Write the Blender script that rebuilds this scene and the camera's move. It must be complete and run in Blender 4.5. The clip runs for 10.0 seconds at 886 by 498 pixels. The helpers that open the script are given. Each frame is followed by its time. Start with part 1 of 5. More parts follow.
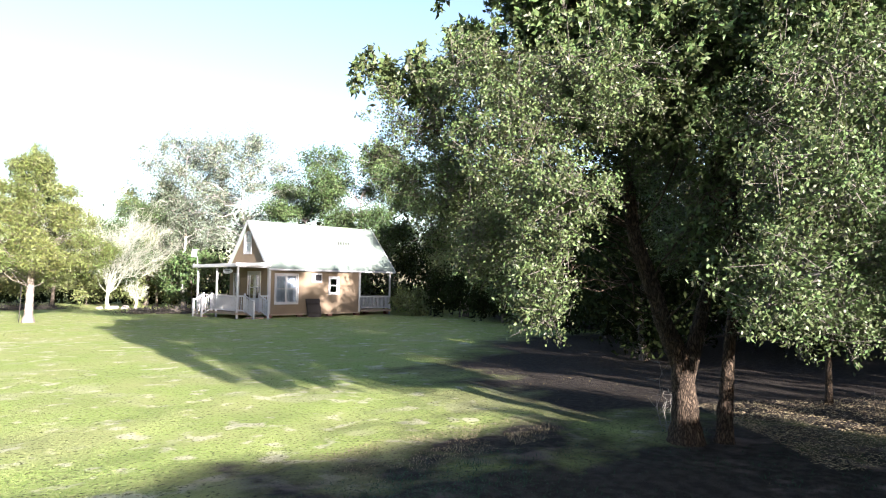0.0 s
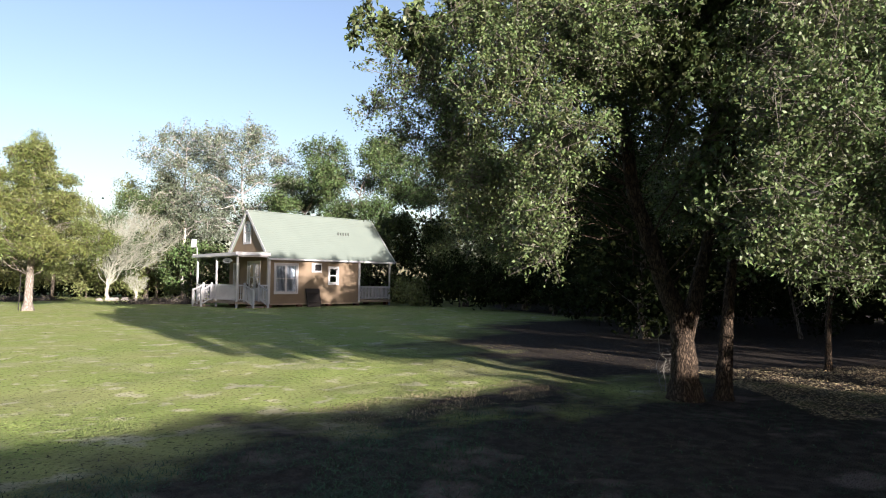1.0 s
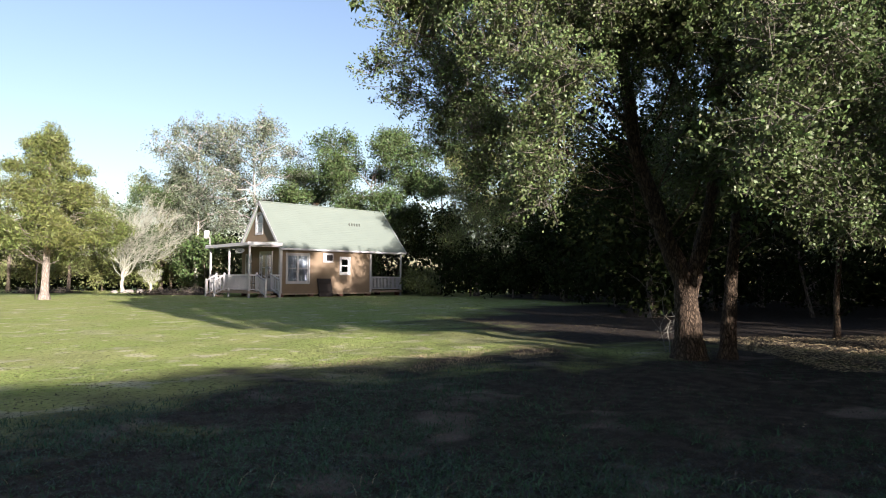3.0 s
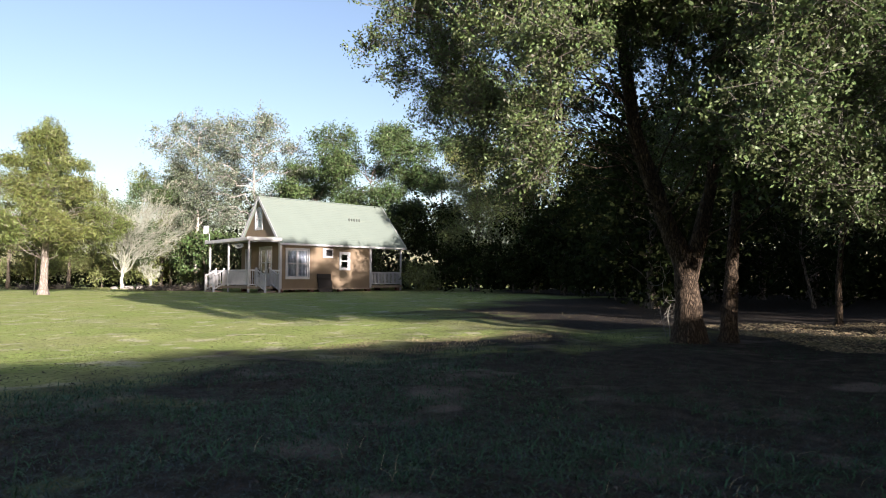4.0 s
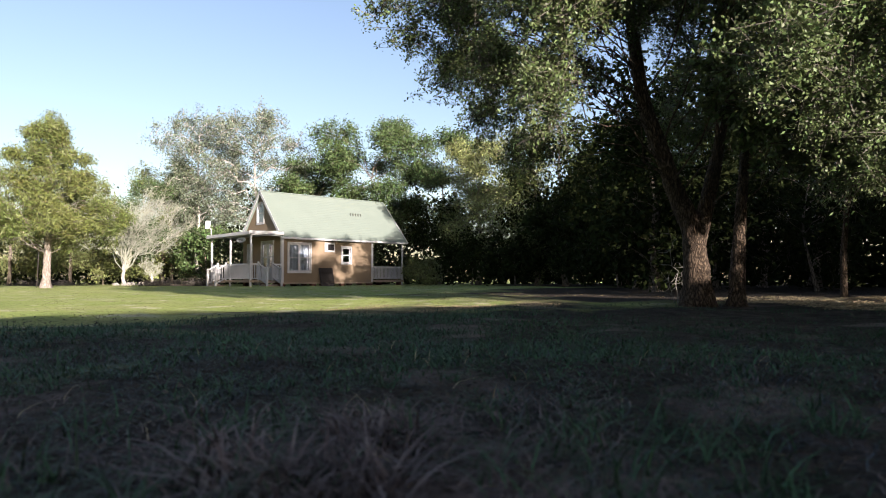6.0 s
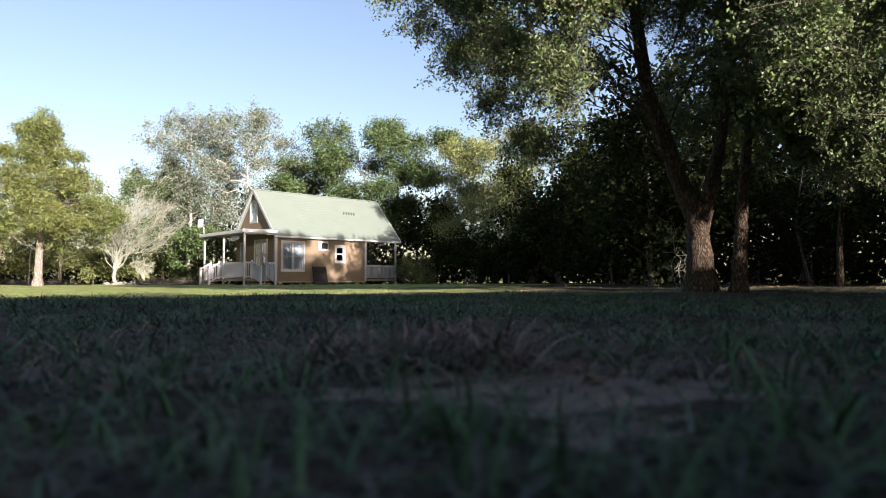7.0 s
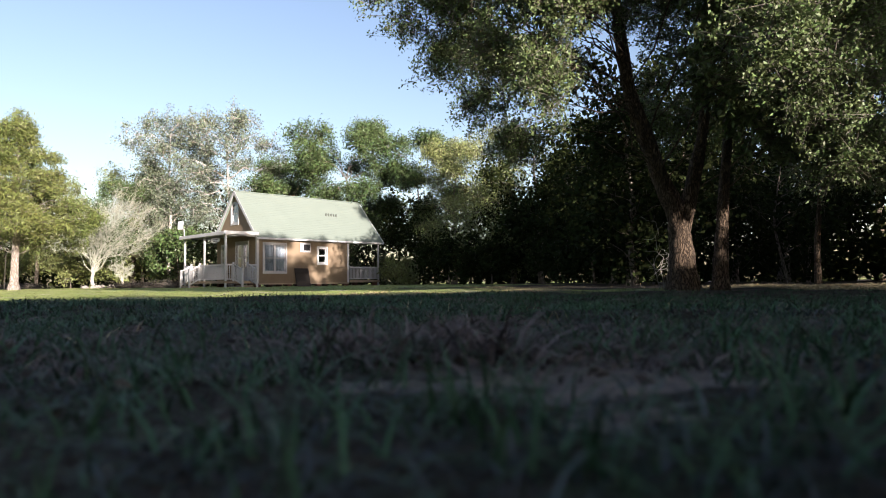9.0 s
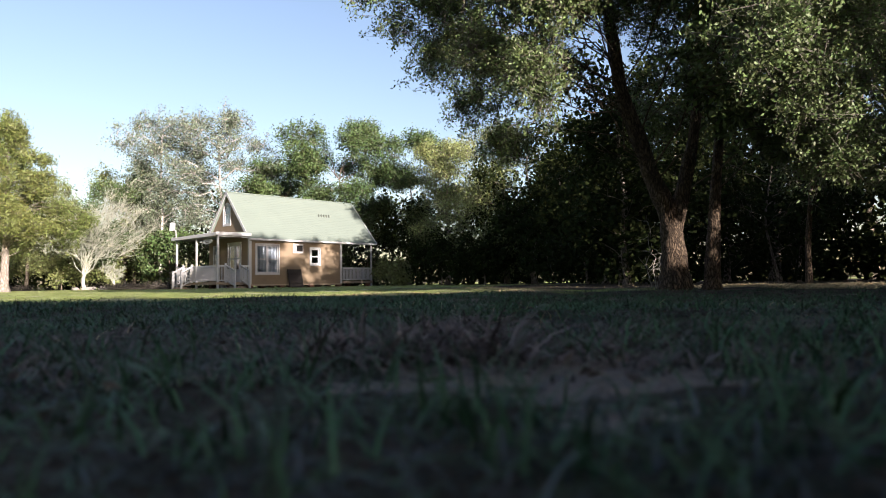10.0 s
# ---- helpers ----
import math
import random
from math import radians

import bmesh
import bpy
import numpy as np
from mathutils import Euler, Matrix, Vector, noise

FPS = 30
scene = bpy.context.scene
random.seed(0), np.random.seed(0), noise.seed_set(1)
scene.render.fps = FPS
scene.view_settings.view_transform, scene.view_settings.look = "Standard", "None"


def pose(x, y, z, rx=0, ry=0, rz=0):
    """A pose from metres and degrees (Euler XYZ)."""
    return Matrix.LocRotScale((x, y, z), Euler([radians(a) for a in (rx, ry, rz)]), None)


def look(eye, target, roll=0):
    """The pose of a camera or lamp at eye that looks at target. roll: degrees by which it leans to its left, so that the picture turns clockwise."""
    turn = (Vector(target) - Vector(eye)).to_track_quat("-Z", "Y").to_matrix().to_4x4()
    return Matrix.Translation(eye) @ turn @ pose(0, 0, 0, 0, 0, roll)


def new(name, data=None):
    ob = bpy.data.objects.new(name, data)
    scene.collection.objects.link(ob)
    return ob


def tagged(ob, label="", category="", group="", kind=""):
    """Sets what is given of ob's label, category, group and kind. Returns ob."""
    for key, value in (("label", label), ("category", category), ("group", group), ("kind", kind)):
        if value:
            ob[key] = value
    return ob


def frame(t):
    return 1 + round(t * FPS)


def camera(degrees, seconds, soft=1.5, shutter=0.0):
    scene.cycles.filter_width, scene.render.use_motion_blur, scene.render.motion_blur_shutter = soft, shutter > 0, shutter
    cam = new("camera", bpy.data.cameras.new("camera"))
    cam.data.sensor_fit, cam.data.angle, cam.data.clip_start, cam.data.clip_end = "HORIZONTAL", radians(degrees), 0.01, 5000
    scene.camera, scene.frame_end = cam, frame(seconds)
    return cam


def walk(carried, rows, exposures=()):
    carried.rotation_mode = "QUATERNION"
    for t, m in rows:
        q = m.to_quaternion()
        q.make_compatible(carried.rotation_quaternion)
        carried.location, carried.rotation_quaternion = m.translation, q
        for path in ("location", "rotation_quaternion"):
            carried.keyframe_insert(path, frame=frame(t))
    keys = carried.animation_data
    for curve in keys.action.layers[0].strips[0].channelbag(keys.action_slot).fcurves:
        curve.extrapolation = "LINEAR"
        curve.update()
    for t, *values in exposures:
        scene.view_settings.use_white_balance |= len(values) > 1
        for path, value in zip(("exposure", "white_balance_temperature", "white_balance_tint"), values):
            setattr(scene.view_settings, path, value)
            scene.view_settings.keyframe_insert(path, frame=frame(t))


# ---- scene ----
cam = camera(68.56, 10.0, soft=1.0)
cam.data.dof.use_dof = True
cam.data.dof.focus_distance, cam.data.dof.aperture_fstop = 18.0, 3.4
PATH = [
    (0.0, pose(-18.828, -33.941, 1.710, 93.11, -0.60, -44.02)),
    (0.5, pose(-18.808, -33.913, 1.406, 93.12, -0.61, -44.47)),
    (1.0, pose(-18.785, -33.926, 1.171, 92.98, -0.49, -44.02)),
    (1.5, pose(-18.757, -33.954, 1.016, 92.99, -0.44, -43.98)),
    (2.0, pose(-18.752, -34.013, 0.908, 92.80, -0.36, -42.82)),
    (2.5, pose(-18.750, -34.045, 0.791, 92.71, -0.20, -42.26)),
    (2.7, pose(-18.743, -34.050, 0.744, 92.83, -0.27, -42.77)),
    (3.8, pose(-18.606, -33.994, 0.538, 92.65, -0.17, -42.92)),
    (4.0, pose(-18.590, -33.988, 0.488, 92.59, -0.09, -42.79)),
    (4.5, pose(-18.565, -33.971, 0.360, 92.63, -0.08, -42.89)),
    (5.0, pose(-18.566, -33.951, 0.276, 92.41, 0.26, -42.05)),
    (5.2, pose(-18.572, -33.941, 0.245, 92.47, 0.22, -42.19)),
    (6.5, pose(-18.853, -33.891, -0.105, 92.78, 0.18, -43.09)),
    (7.0, pose(-18.944, -33.819, -0.177, 92.87, 0.20, -43.74)),
    (7.5, pose(-18.993, -33.795, -0.221, 92.90, 0.37, -45.79)),
    (8.0, pose(-19.010, -33.794, -0.216, 92.98, 0.42, -46.21)),
    (8.5, pose(-19.001, -33.798, -0.201, 93.15, 0.57, -46.84)),
    (8.8, pose(-18.990, -33.803, -0.192, 92.96, 0.49, -43.56)),
    (9.0, pose(-18.984, -33.804, -0.186, 92.94, 0.64, -45.29)),
    (9.5, pose(-18.981, -33.795, -0.185, 92.95, 0.73, -45.54)),
    (10.0, pose(-18.980, -33.803, -0.187, 92.98, 0.84, -45.89)),
]
walk(cam, PATH, exposures=[(0.0, 2.87, 5950, 22), (0.3, 2.53, 6000, 22), (0.6, 2.17, 6150, 23), (1.0, 2.02, 6220, 23), (4.0, 2.02, 6280, 23), (6.5, 2.06, 6400, 23), (10.0, 2.08, 6400, 23)])

# ---- light: low evening sun from behind, with an open sky ----
SUN_ELEV, SUN_TURN = radians(10.5), radians(190.0)
world = bpy.data.worlds.new("sky")
scene.world = world
world.use_nodes = True
wn = world.node_tree
wn.nodes.clear()
sky_tex = wn.nodes.new("ShaderNodeTexSky")
sky_tex.sky_type = "NISHITA"
sky_tex.sun_disc = False
sky_tex.sun_elevation, sky_tex.sun_rotation = SUN_ELEV, SUN_TURN
sky_tex.air_density, sky_tex.dust_density, sky_tex.ozone_density = 1.0, 1.7, 1.1
sky_bg = wn.nodes.new("ShaderNodeBackground")
sky_bg.inputs["Strength"].default_value = 0.066
sky_out = wn.nodes.new("ShaderNodeOutputWorld")
wn.links.new(sky_tex.outputs[0], sky_bg.inputs[0])
wn.links.new(sky_bg.outputs[0], sky_out.inputs[0])

sun_data = bpy.data.lights.new("sun", "SUN")
sun_data.energy, sun_data.angle, sun_data.color = 5.0, radians(0.53), (1.0, 0.90, 0.75)
sun = new("sun", sun_data)
TO_SUN = Vector((math.sin(SUN_TURN) * math.cos(SUN_ELEV), math.cos(SUN_TURN) * math.cos(SUN_ELEV), math.sin(SUN_ELEV)))
sun.matrix_world = look(TO_SUN * 60, (0, 0, 0))


# ---- materials ----
def material(name, colour, rough=0.7, other=None, scale=8.0, fine=60.0, bump=0.2, bump_size=0.01, metal=0.0, island=0.0, thin=0.0, spec=0.3, mix=0.6):
    """Principled surface with variation at two scales; island: spread of tone piece by piece; thin: share of light let through."""
    m = bpy.data.materials.new(name)
    m.use_nodes = True
    t = m.node_tree
    b = t.nodes["Principled BSDF"]
    b.inputs["Roughness"].default_value = rough
    b.inputs["Metallic"].default_value = metal
    b.inputs["Specular IOR Level"].default_value = spec
    geo = t.nodes.new("ShaderNodeNewGeometry")
    big = t.nodes.new("ShaderNodeTexNoise")
    big.inputs["Scale"].default_value, big.inputs["Detail"].default_value = scale, 4.0
    small = t.nodes.new("ShaderNodeTexNoise")
    small.inputs["Scale"].default_value, small.inputs["Detail"].default_value = fine, 3.0
    t.links.new(geo.outputs["Position"], big.inputs["Vector"])
    t.links.new(geo.outputs["Position"], small.inputs["Vector"])
    ramp = t.nodes.new("ShaderNodeMapRange")
    ramp.inputs["From Min"].default_value, ramp.inputs["From Max"].default_value = 0.35, 0.68
    add = t.nodes.new("ShaderNodeMath")
    add.operation = "MULTIPLY_ADD"
    add.inputs[1].default_value = 0.45
    half = t.nodes.new("ShaderNodeMath")
    half.operation = "MULTIPLY"
    half.inputs[1].default_value = 0.6
    t.links.new(small.outputs[0], add.inputs[0])
    t.links.new(big.outputs[0], half.inputs[0])
    t.links.new(half.outputs[0], add.inputs[2])
    t.links.new(add.outputs[0], ramp.inputs["Value"])
    cm = t.nodes.new("ShaderNodeMix")
    cm.data_type = "RGBA"
    o = other or tuple(c * 0.7 for c in colour)
    cm.inputs["A"].default_value, cm.inputs["B"].default_value = (*colour, 1), (*o, 1)
    gain = t.nodes.new("ShaderNodeMath")
    gain.operation = "MULTIPLY"
    gain.inputs[1].default_value = mix
    t.links.new(ramp.outputs[0], gain.inputs[0])
    t.links.new(gain.outputs[0], cm.inputs["Factor"])
    last = cm.outputs["Result"]
    if island:
        hsv = t.nodes.new("ShaderNodeHueSaturation")
        val = t.nodes.new("ShaderNodeMapRange")
        val.inputs["To Min"].default_value, val.inputs["To Max"].default_value = 1 - island, 1 + island
        hue = t.nodes.new("ShaderNodeMapRange")
        hue.inputs["To Min"].default_value, hue.inputs["To Max"].default_value = 0.5 - island * 0.035, 0.5 + island * 0.04
        t.links.new(geo.outputs["Random Per Island"], val.inputs["Value"])
        t.links.new(geo.outputs["Random Per Island"], hue.inputs["Value"])
        t.links.new(val.outputs[0], hsv.inputs["Value"])
        t.links.new(hue.outputs[0], hsv.inputs["Hue"])
        t.links.new(last, hsv.inputs["Color"])
        last = hsv.outputs[0]
    t.links.new(last, b.inputs["Base Color"])
    if bump:
        bm_ = t.nodes.new("ShaderNodeBump")
        bm_.inputs["Strength"].default_value, bm_.inputs["Distance"].default_value = bump, bump_size
        t.links.new(small.outputs[0], bm_.inputs["Height"])
        t.links.new(bm_.outputs[0], b.inputs["Normal"])
    if thin:
        tr = t.nodes.new("ShaderNodeBsdfTranslucent")
        t.links.new(last, tr.inputs["Color"])
        ms = t.nodes.new("ShaderNodeMixShader")
        ms.inputs[0].default_value = thin
        t.links.new(b.outputs[0], ms.inputs[1])
        t.links.new(tr.outputs[0], ms.inputs[2])
        t.links.new(ms.outputs[0], t.nodes["Material Output"].inputs[0])
    return m


def bark(name, colour, other, scale):
    """Furrowed bark: stretched cells along the trunk."""
    m = bpy.data.materials.new(name)
    m.use_nodes = True
    t = m.node_tree
    b = t.nodes["Principled BSDF"]
    b.inputs["Roughness"].default_value, b.inputs["Specular IOR Level"].default_value = 0.95, 0.15
    geo = t.nodes.new("ShaderNodeNewGeometry")
    mp = t.nodes.new("ShaderNodeMapping")
    mp.inputs["Scale"].default_value = (1, 1, 0.32)
    t.links.new(geo.outputs["Position"], mp.inputs["Vector"])
    vor = t.nodes.new("ShaderNodeTexVoronoi")
    vor.feature = "DISTANCE_TO_EDGE"
    vor.inputs["Scale"].default_value = scale
    noi = t.nodes.new("ShaderNodeTexNoise")
    noi.inputs["Scale"].default_value, noi.inputs["Detail"].default_value = scale * 0.5, 6.0
    t.links.new(mp.outputs[0], noi.inputs["Vector"])
    warp = t.nodes.new("ShaderNodeMix")
    warp.data_type = "VECTOR"
    warp.inputs["Factor"].default_value = 0.12
    t.links.new(mp.outputs[0], warp.inputs["A"])
    t.links.new(noi.outputs["Color"], warp.inputs["B"])
    t.links.new(warp.outputs["Result"], vor.inputs["Vector"])
    mr = t.nodes.new("ShaderNodeMapRange")
    mr.inputs["From Max"].default_value = 0.25
    t.links.new(vor.outputs["Distance"], mr.inputs["Value"])
    cm = t.nodes.new("ShaderNodeMix")
    cm.data_type = "RGBA"
    cm.inputs["A"].default_value, cm.inputs["B"].default_value = (*other, 1), (*colour, 1)
    t.links.new(mr.outputs[0], cm.inputs["Factor"])
    t.links.new(cm.outputs["Result"], b.inputs["Base Color"])
    bp = t.nodes.new("ShaderNodeBump")
    bp.inputs["Strength"].default_value, bp.inputs["Distance"].default_value = 0.9, 0.03
    t.links.new(mr.outputs[0], bp.inputs["Height"])
    t.links.new(bp.outputs[0], b.inputs["Normal"])
    return m


def ground_material():
    """Lawn soil: thin green turf, straw-coloured thatch, pale sandy bare spots and zones darkened for shade."""
    m = bpy.data.materials.new("lawn")
    m.use_nodes = True
    t = m.node_tree
    b = t.nodes["Principled BSDF"]
    b.inputs["Roughness"].default_value, b.inputs["Specular IOR Level"].default_value = 0.95, 0.1
    geo = t.nodes.new("ShaderNodeNewGeometry")

    def noise_node(scale, detail=5.0, stretch=None):
        n = t.nodes.new("ShaderNodeTexNoise")
        n.inputs["Scale"].default_value, n.inputs["Detail"].default_value = scale, detail
        t.links.new(geo.outputs["Position"], n.inputs["Vector"])
        return n

    def step(src, lo, hi):
        r = t.nodes.new("ShaderNodeMapRange")
        r.inputs["From Min"].default_value, r.inputs["From Max"].default_value = lo, hi
        t.links.new(src, r.inputs["Value"])
        return r.outputs[0]

    def blend(f, a, c):
        x = t.nodes.new("ShaderNodeMix")
        x.data_type = "RGBA"
        t.links.new(f, x.inputs["Factor"])
        for key, v in (("A", a), ("B", c)):
            if isinstance(v, tuple):
                x.inputs[key].default_value = (*v, 1)
            else:
                t.links.new(v, x.inputs[key])
        return x.outputs["Result"]

    turf = blend(step(noise_node(18.0).outputs[0], 0.35, 0.65), (0.335, 0.465, 0.112), (0.46, 0.565, 0.182))
    straw = blend(step(noise_node(0.55).outputs[0], 0.42, 0.62), turf, (0.47, 0.53, 0.20))
    speck = blend(step(noise_node(45.0, 2.0).outputs[0], 0.56, 0.72), straw, (0.49, 0.48, 0.20))
    sand = blend(step(noise_node(0.9, 7.0).outputs[0], 0.585, 0.66), speck, (0.49, 0.54, 0.25))
    sand = blend(step(noise_node(2.2, 7.0).outputs[0], 0.585, 0.66), sand, (0.66, 0.67, 0.42))
    dark = blend(step(noise_node(22.0, 5.0).outputs[0], 0.44, 0.34), sand, (0.13, 0.15, 0.05))
    # yard zone: bare soil and turf, darkened so the yard's shade is in the colour
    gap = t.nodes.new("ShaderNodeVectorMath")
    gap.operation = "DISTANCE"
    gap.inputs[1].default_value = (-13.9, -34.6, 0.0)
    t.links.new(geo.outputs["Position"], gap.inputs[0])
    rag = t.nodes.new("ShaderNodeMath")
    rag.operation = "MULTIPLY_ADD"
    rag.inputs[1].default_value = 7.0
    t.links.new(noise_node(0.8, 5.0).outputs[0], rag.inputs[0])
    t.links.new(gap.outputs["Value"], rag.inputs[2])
    shaded_soil = blend(step(noise_node(7.0, 6.0).outputs[0], 0.42, 0.60), (0.032, 0.031, 0.025), (0.058, 0.052, 0.046))
    shaded_soil = blend(step(noise_node(1.3, 6.0).outputs[0], 0.56, 0.66), shaded_soil, (0.15, 0.126, 0.114))
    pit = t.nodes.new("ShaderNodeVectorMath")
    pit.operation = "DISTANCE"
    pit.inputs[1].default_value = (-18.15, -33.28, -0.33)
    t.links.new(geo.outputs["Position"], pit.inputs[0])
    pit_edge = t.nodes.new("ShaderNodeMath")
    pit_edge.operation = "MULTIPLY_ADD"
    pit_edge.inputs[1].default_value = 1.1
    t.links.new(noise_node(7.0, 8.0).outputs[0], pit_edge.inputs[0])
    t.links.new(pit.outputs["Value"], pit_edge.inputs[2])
    shaded_soil = blend(step(pit_edge.outputs[0], 0.80, 0.76), shaded_soil, (0.22, 0.20, 0.187))
    yard = blend(step(rag.outputs[0], 9.4, 11.8), shaded_soil, dark)
    # brown leafy ground under the oaks and wood, darkened to hold their shade
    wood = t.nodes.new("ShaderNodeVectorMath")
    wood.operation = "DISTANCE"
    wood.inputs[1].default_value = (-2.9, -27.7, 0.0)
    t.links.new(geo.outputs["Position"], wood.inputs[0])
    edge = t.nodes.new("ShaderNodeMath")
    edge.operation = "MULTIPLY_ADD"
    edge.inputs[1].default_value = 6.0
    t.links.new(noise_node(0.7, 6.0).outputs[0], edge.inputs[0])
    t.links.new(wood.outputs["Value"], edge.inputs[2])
    shaded_floor = blend(step(noise_node(9.0, 6.0).outputs[0], 0.42, 0.60), (0.040, 0.035, 0.029), (0.068, 0.058, 0.047))
    yard = blend(step(edge.outputs[0], 8.9, 11.5), shaded_floor, yard)
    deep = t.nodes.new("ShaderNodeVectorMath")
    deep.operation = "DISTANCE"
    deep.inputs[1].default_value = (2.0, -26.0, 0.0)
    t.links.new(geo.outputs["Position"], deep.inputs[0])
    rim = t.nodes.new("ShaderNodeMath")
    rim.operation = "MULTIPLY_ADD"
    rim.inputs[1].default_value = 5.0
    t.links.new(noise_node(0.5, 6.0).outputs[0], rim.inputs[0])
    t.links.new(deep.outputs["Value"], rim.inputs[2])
    yard = blend(step(rim.outputs[0], 10.0, 12.0), shaded_floor, yard)
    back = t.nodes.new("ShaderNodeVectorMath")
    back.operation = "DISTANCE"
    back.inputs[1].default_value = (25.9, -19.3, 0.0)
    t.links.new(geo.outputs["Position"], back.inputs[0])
    yard = blend(step(back.outputs["Value"], 18.5, 20.5), shaded_floor, yard)
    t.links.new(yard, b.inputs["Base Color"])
    # standing grass: fine relief whose facets face every way
    fine = noise_node(60.0, 6.0)
    fine.inputs["Roughness"].default_value = 0.85
    centre = t.nodes.new("ShaderNodeVectorMath")
    centre.operation = "SUBTRACT"
    centre.inputs[1].default_value = (0.5, 0.5, 0.5)
    t.links.new(fine.outputs["Color"], centre.inputs[0])
    steep = t.nodes.new("ShaderNodeVectorMath")
    steep.operation = "MULTIPLY_ADD"
    steep.inputs[1].default_value = (7.0, 7.0, 0.6)
    steep.inputs[2].default_value = (0.0, 0.0, 0.1)
    t.links.new(centre.outputs[0], steep.inputs[0])
    facet = t.nodes.new("ShaderNodeVectorMath")
    facet.operation = "NORMALIZE"
    t.links.new(steep.outputs[0], facet.inputs[0])
    t.links.new(facet.outputs[0], b.inputs["Normal"])
    return m


def glass_material():
    m = bpy.data.materials.new("window_glass")
    m.use_nodes = True
    b = m.node_tree.nodes["Principled BSDF"]
    b.inputs["Base Color"].default_value = (0.85, 0.9, 0.95, 1)
    b.inputs["Roughness"].default_value = 0.03
    b.inputs["Transmission Weight"].default_value = 1.0
    b.inputs["IOR"].default_value = 1.45
    return m


LAWN = ground_material()
GLASS = glass_material()
WHITE = material("white_paint", (0.34, 0.355, 0.37), 0.55, (0.255, 0.26, 0.26), 3.0, 40.0, 0.15, 0.003, mix=0.5)
TAN = material("tan_siding_paint", (0.158, 0.122, 0.081), 0.8, (0.120, 0.090, 0.060), 1.6, 45.0, 0.35, 0.006, mix=0.7)
ROOF = material("sage_roof_coating", (0.126, 0.158, 0.138), 0.75, (0.106, 0.134, 0.117), 1.2, 55.0, 0.3, 0.006, mix=0.6)
DECK = material("weathered_deck_wood", (0.26, 0.21, 0.16), 0.9, (0.16, 0.125, 0.09), 6.0, 70.0, 0.5, 0.005)
# dark wood lowered to near black, with the leaning panel's shade in the colour
DARKWOOD = material("dark_board", (0.022, 0.019, 0.017), 0.85, (0.015, 0.013, 0.012), 5.0, 60.0, 0.4, 0.004)
BRICK = material("red_clay_brick", (0.12, 0.055, 0.04), 0.9, (0.08, 0.045, 0.035), 12.0, 80.0, 0.6, 0.006, island=0.2)
CONCRETE = material("grey_concrete", (0.22, 0.21, 0.19), 0.9, (0.14, 0.135, 0.125), 8.0, 60.0, 0.5, 0.006)
VENT = material("faded_vent_paint", (0.060, 0.070, 0.062), 0.7, (0.045, 0.052, 0.047), 12.0, 60.0, 0.1, 0.002)
METAL = material("grey_metal", (0.45, 0.45, 0.44), 0.45, (0.33, 0.33, 0.33), 10.0, 80.0, 0.1, 0.002, metal=0.7)
BLACK = material("black_plastic", (0.008, 0.008, 0.009), 0.6, (0.012, 0.012, 0.012), 10.0, 80.0, 0.1, 0.002, spec=0.15)
CLOTH = material("pale_curtain_cloth", (0.32, 0.36, 0.40), 0.9, (0.24, 0.28, 0.31), 6.0, 90.0, 0.2, 0.003, thin=0.3)
PLASTER = material("dim_interior_plaster", (0.35, 0.31, 0.26), 0.9, (0.28, 0.25, 0.21), 2.0, 40.0, 0.1, 0.003)
OAK_BARK = bark("oak_bark", (0.088, 0.066, 0.045), (0.021, 0.016, 0.012), 30.0)
GREY_BARK = bark("grey_bark", (0.22, 0.19, 0.155), (0.06, 0.05, 0.04), 18.0)
PINE_BARK = bark("pine_bark", (0.26, 0.238, 0.21), (0.115, 0.098, 0.083), 14.0)
PALE_BARK = bark("pale_bark", (0.37, 0.36, 0.335), (0.22, 0.21, 0.19), 8.0)
TWIG = material("twig_bark", (0.125, 0.115, 0.095), 0.9, (0.07, 0.06, 0.048), 20.0, 90.0, 0.2, 0.003)
OAK_TWIG = material("grey_oak_twigs", (0.12, 0.11, 0.095), 0.9, (0.07, 0.064, 0.055), 12.0, 90.0, 0.2, 0.003)
DRY_TWIG = material("bare_pale_twigs", (0.275, 0.295, 0.24), 0.9, (0.20, 0.212, 0.17), 15.0, 90.0, 0.2, 0.003)
WEED = material("dry_weed_stalk", (0.20, 0.195, 0.17), 0.9, (0.11, 0.105, 0.09), 15.0, 90.0, 0.2, 0.003)
OAK_LEAF = material("oak_leaves", (0.048, 0.077, 0.024), 0.5, (0.094, 0.114, 0.045), 0.9, 25.0, 0, island=0.75, thin=0.18, spec=0.3)
DEEP_LEAF = material("deep_green_leaves", (0.038, 0.068, 0.022), 0.5, (0.068, 0.090, 0.030), 0.6, 12.0, 0, island=0.7, thin=0.10)
OLIVE_LEAF = material("olive_leaves", (0.115, 0.142, 0.049), 0.5, (0.169, 0.173, 0.070), 0.6, 12.0, 0, island=0.65, thin=0.12)
GREY_LEAF = material("thin_grey_green_leaves", (0.079, 0.105, 0.061), 0.55, (0.132, 0.153, 0.121), 0.6, 12.0, 0, island=0.7, thin=0.12)
# far darker than the other leaves: the wood's shade is in the colour
SHADE_LEAF = material("shade_dark_leaves", (0.016, 0.024, 0.008), 0.85, (0.026, 0.031, 0.011), 0.7, 12.0, 0, island=0.45, thin=0.2, spec=0.04)
NEEDLE = material("pine_needles", (0.088, 0.126, 0.036), 0.5, (0.140, 0.134, 0.043), 0.5, 9.0, 0, island=0.5, thin=0.25)
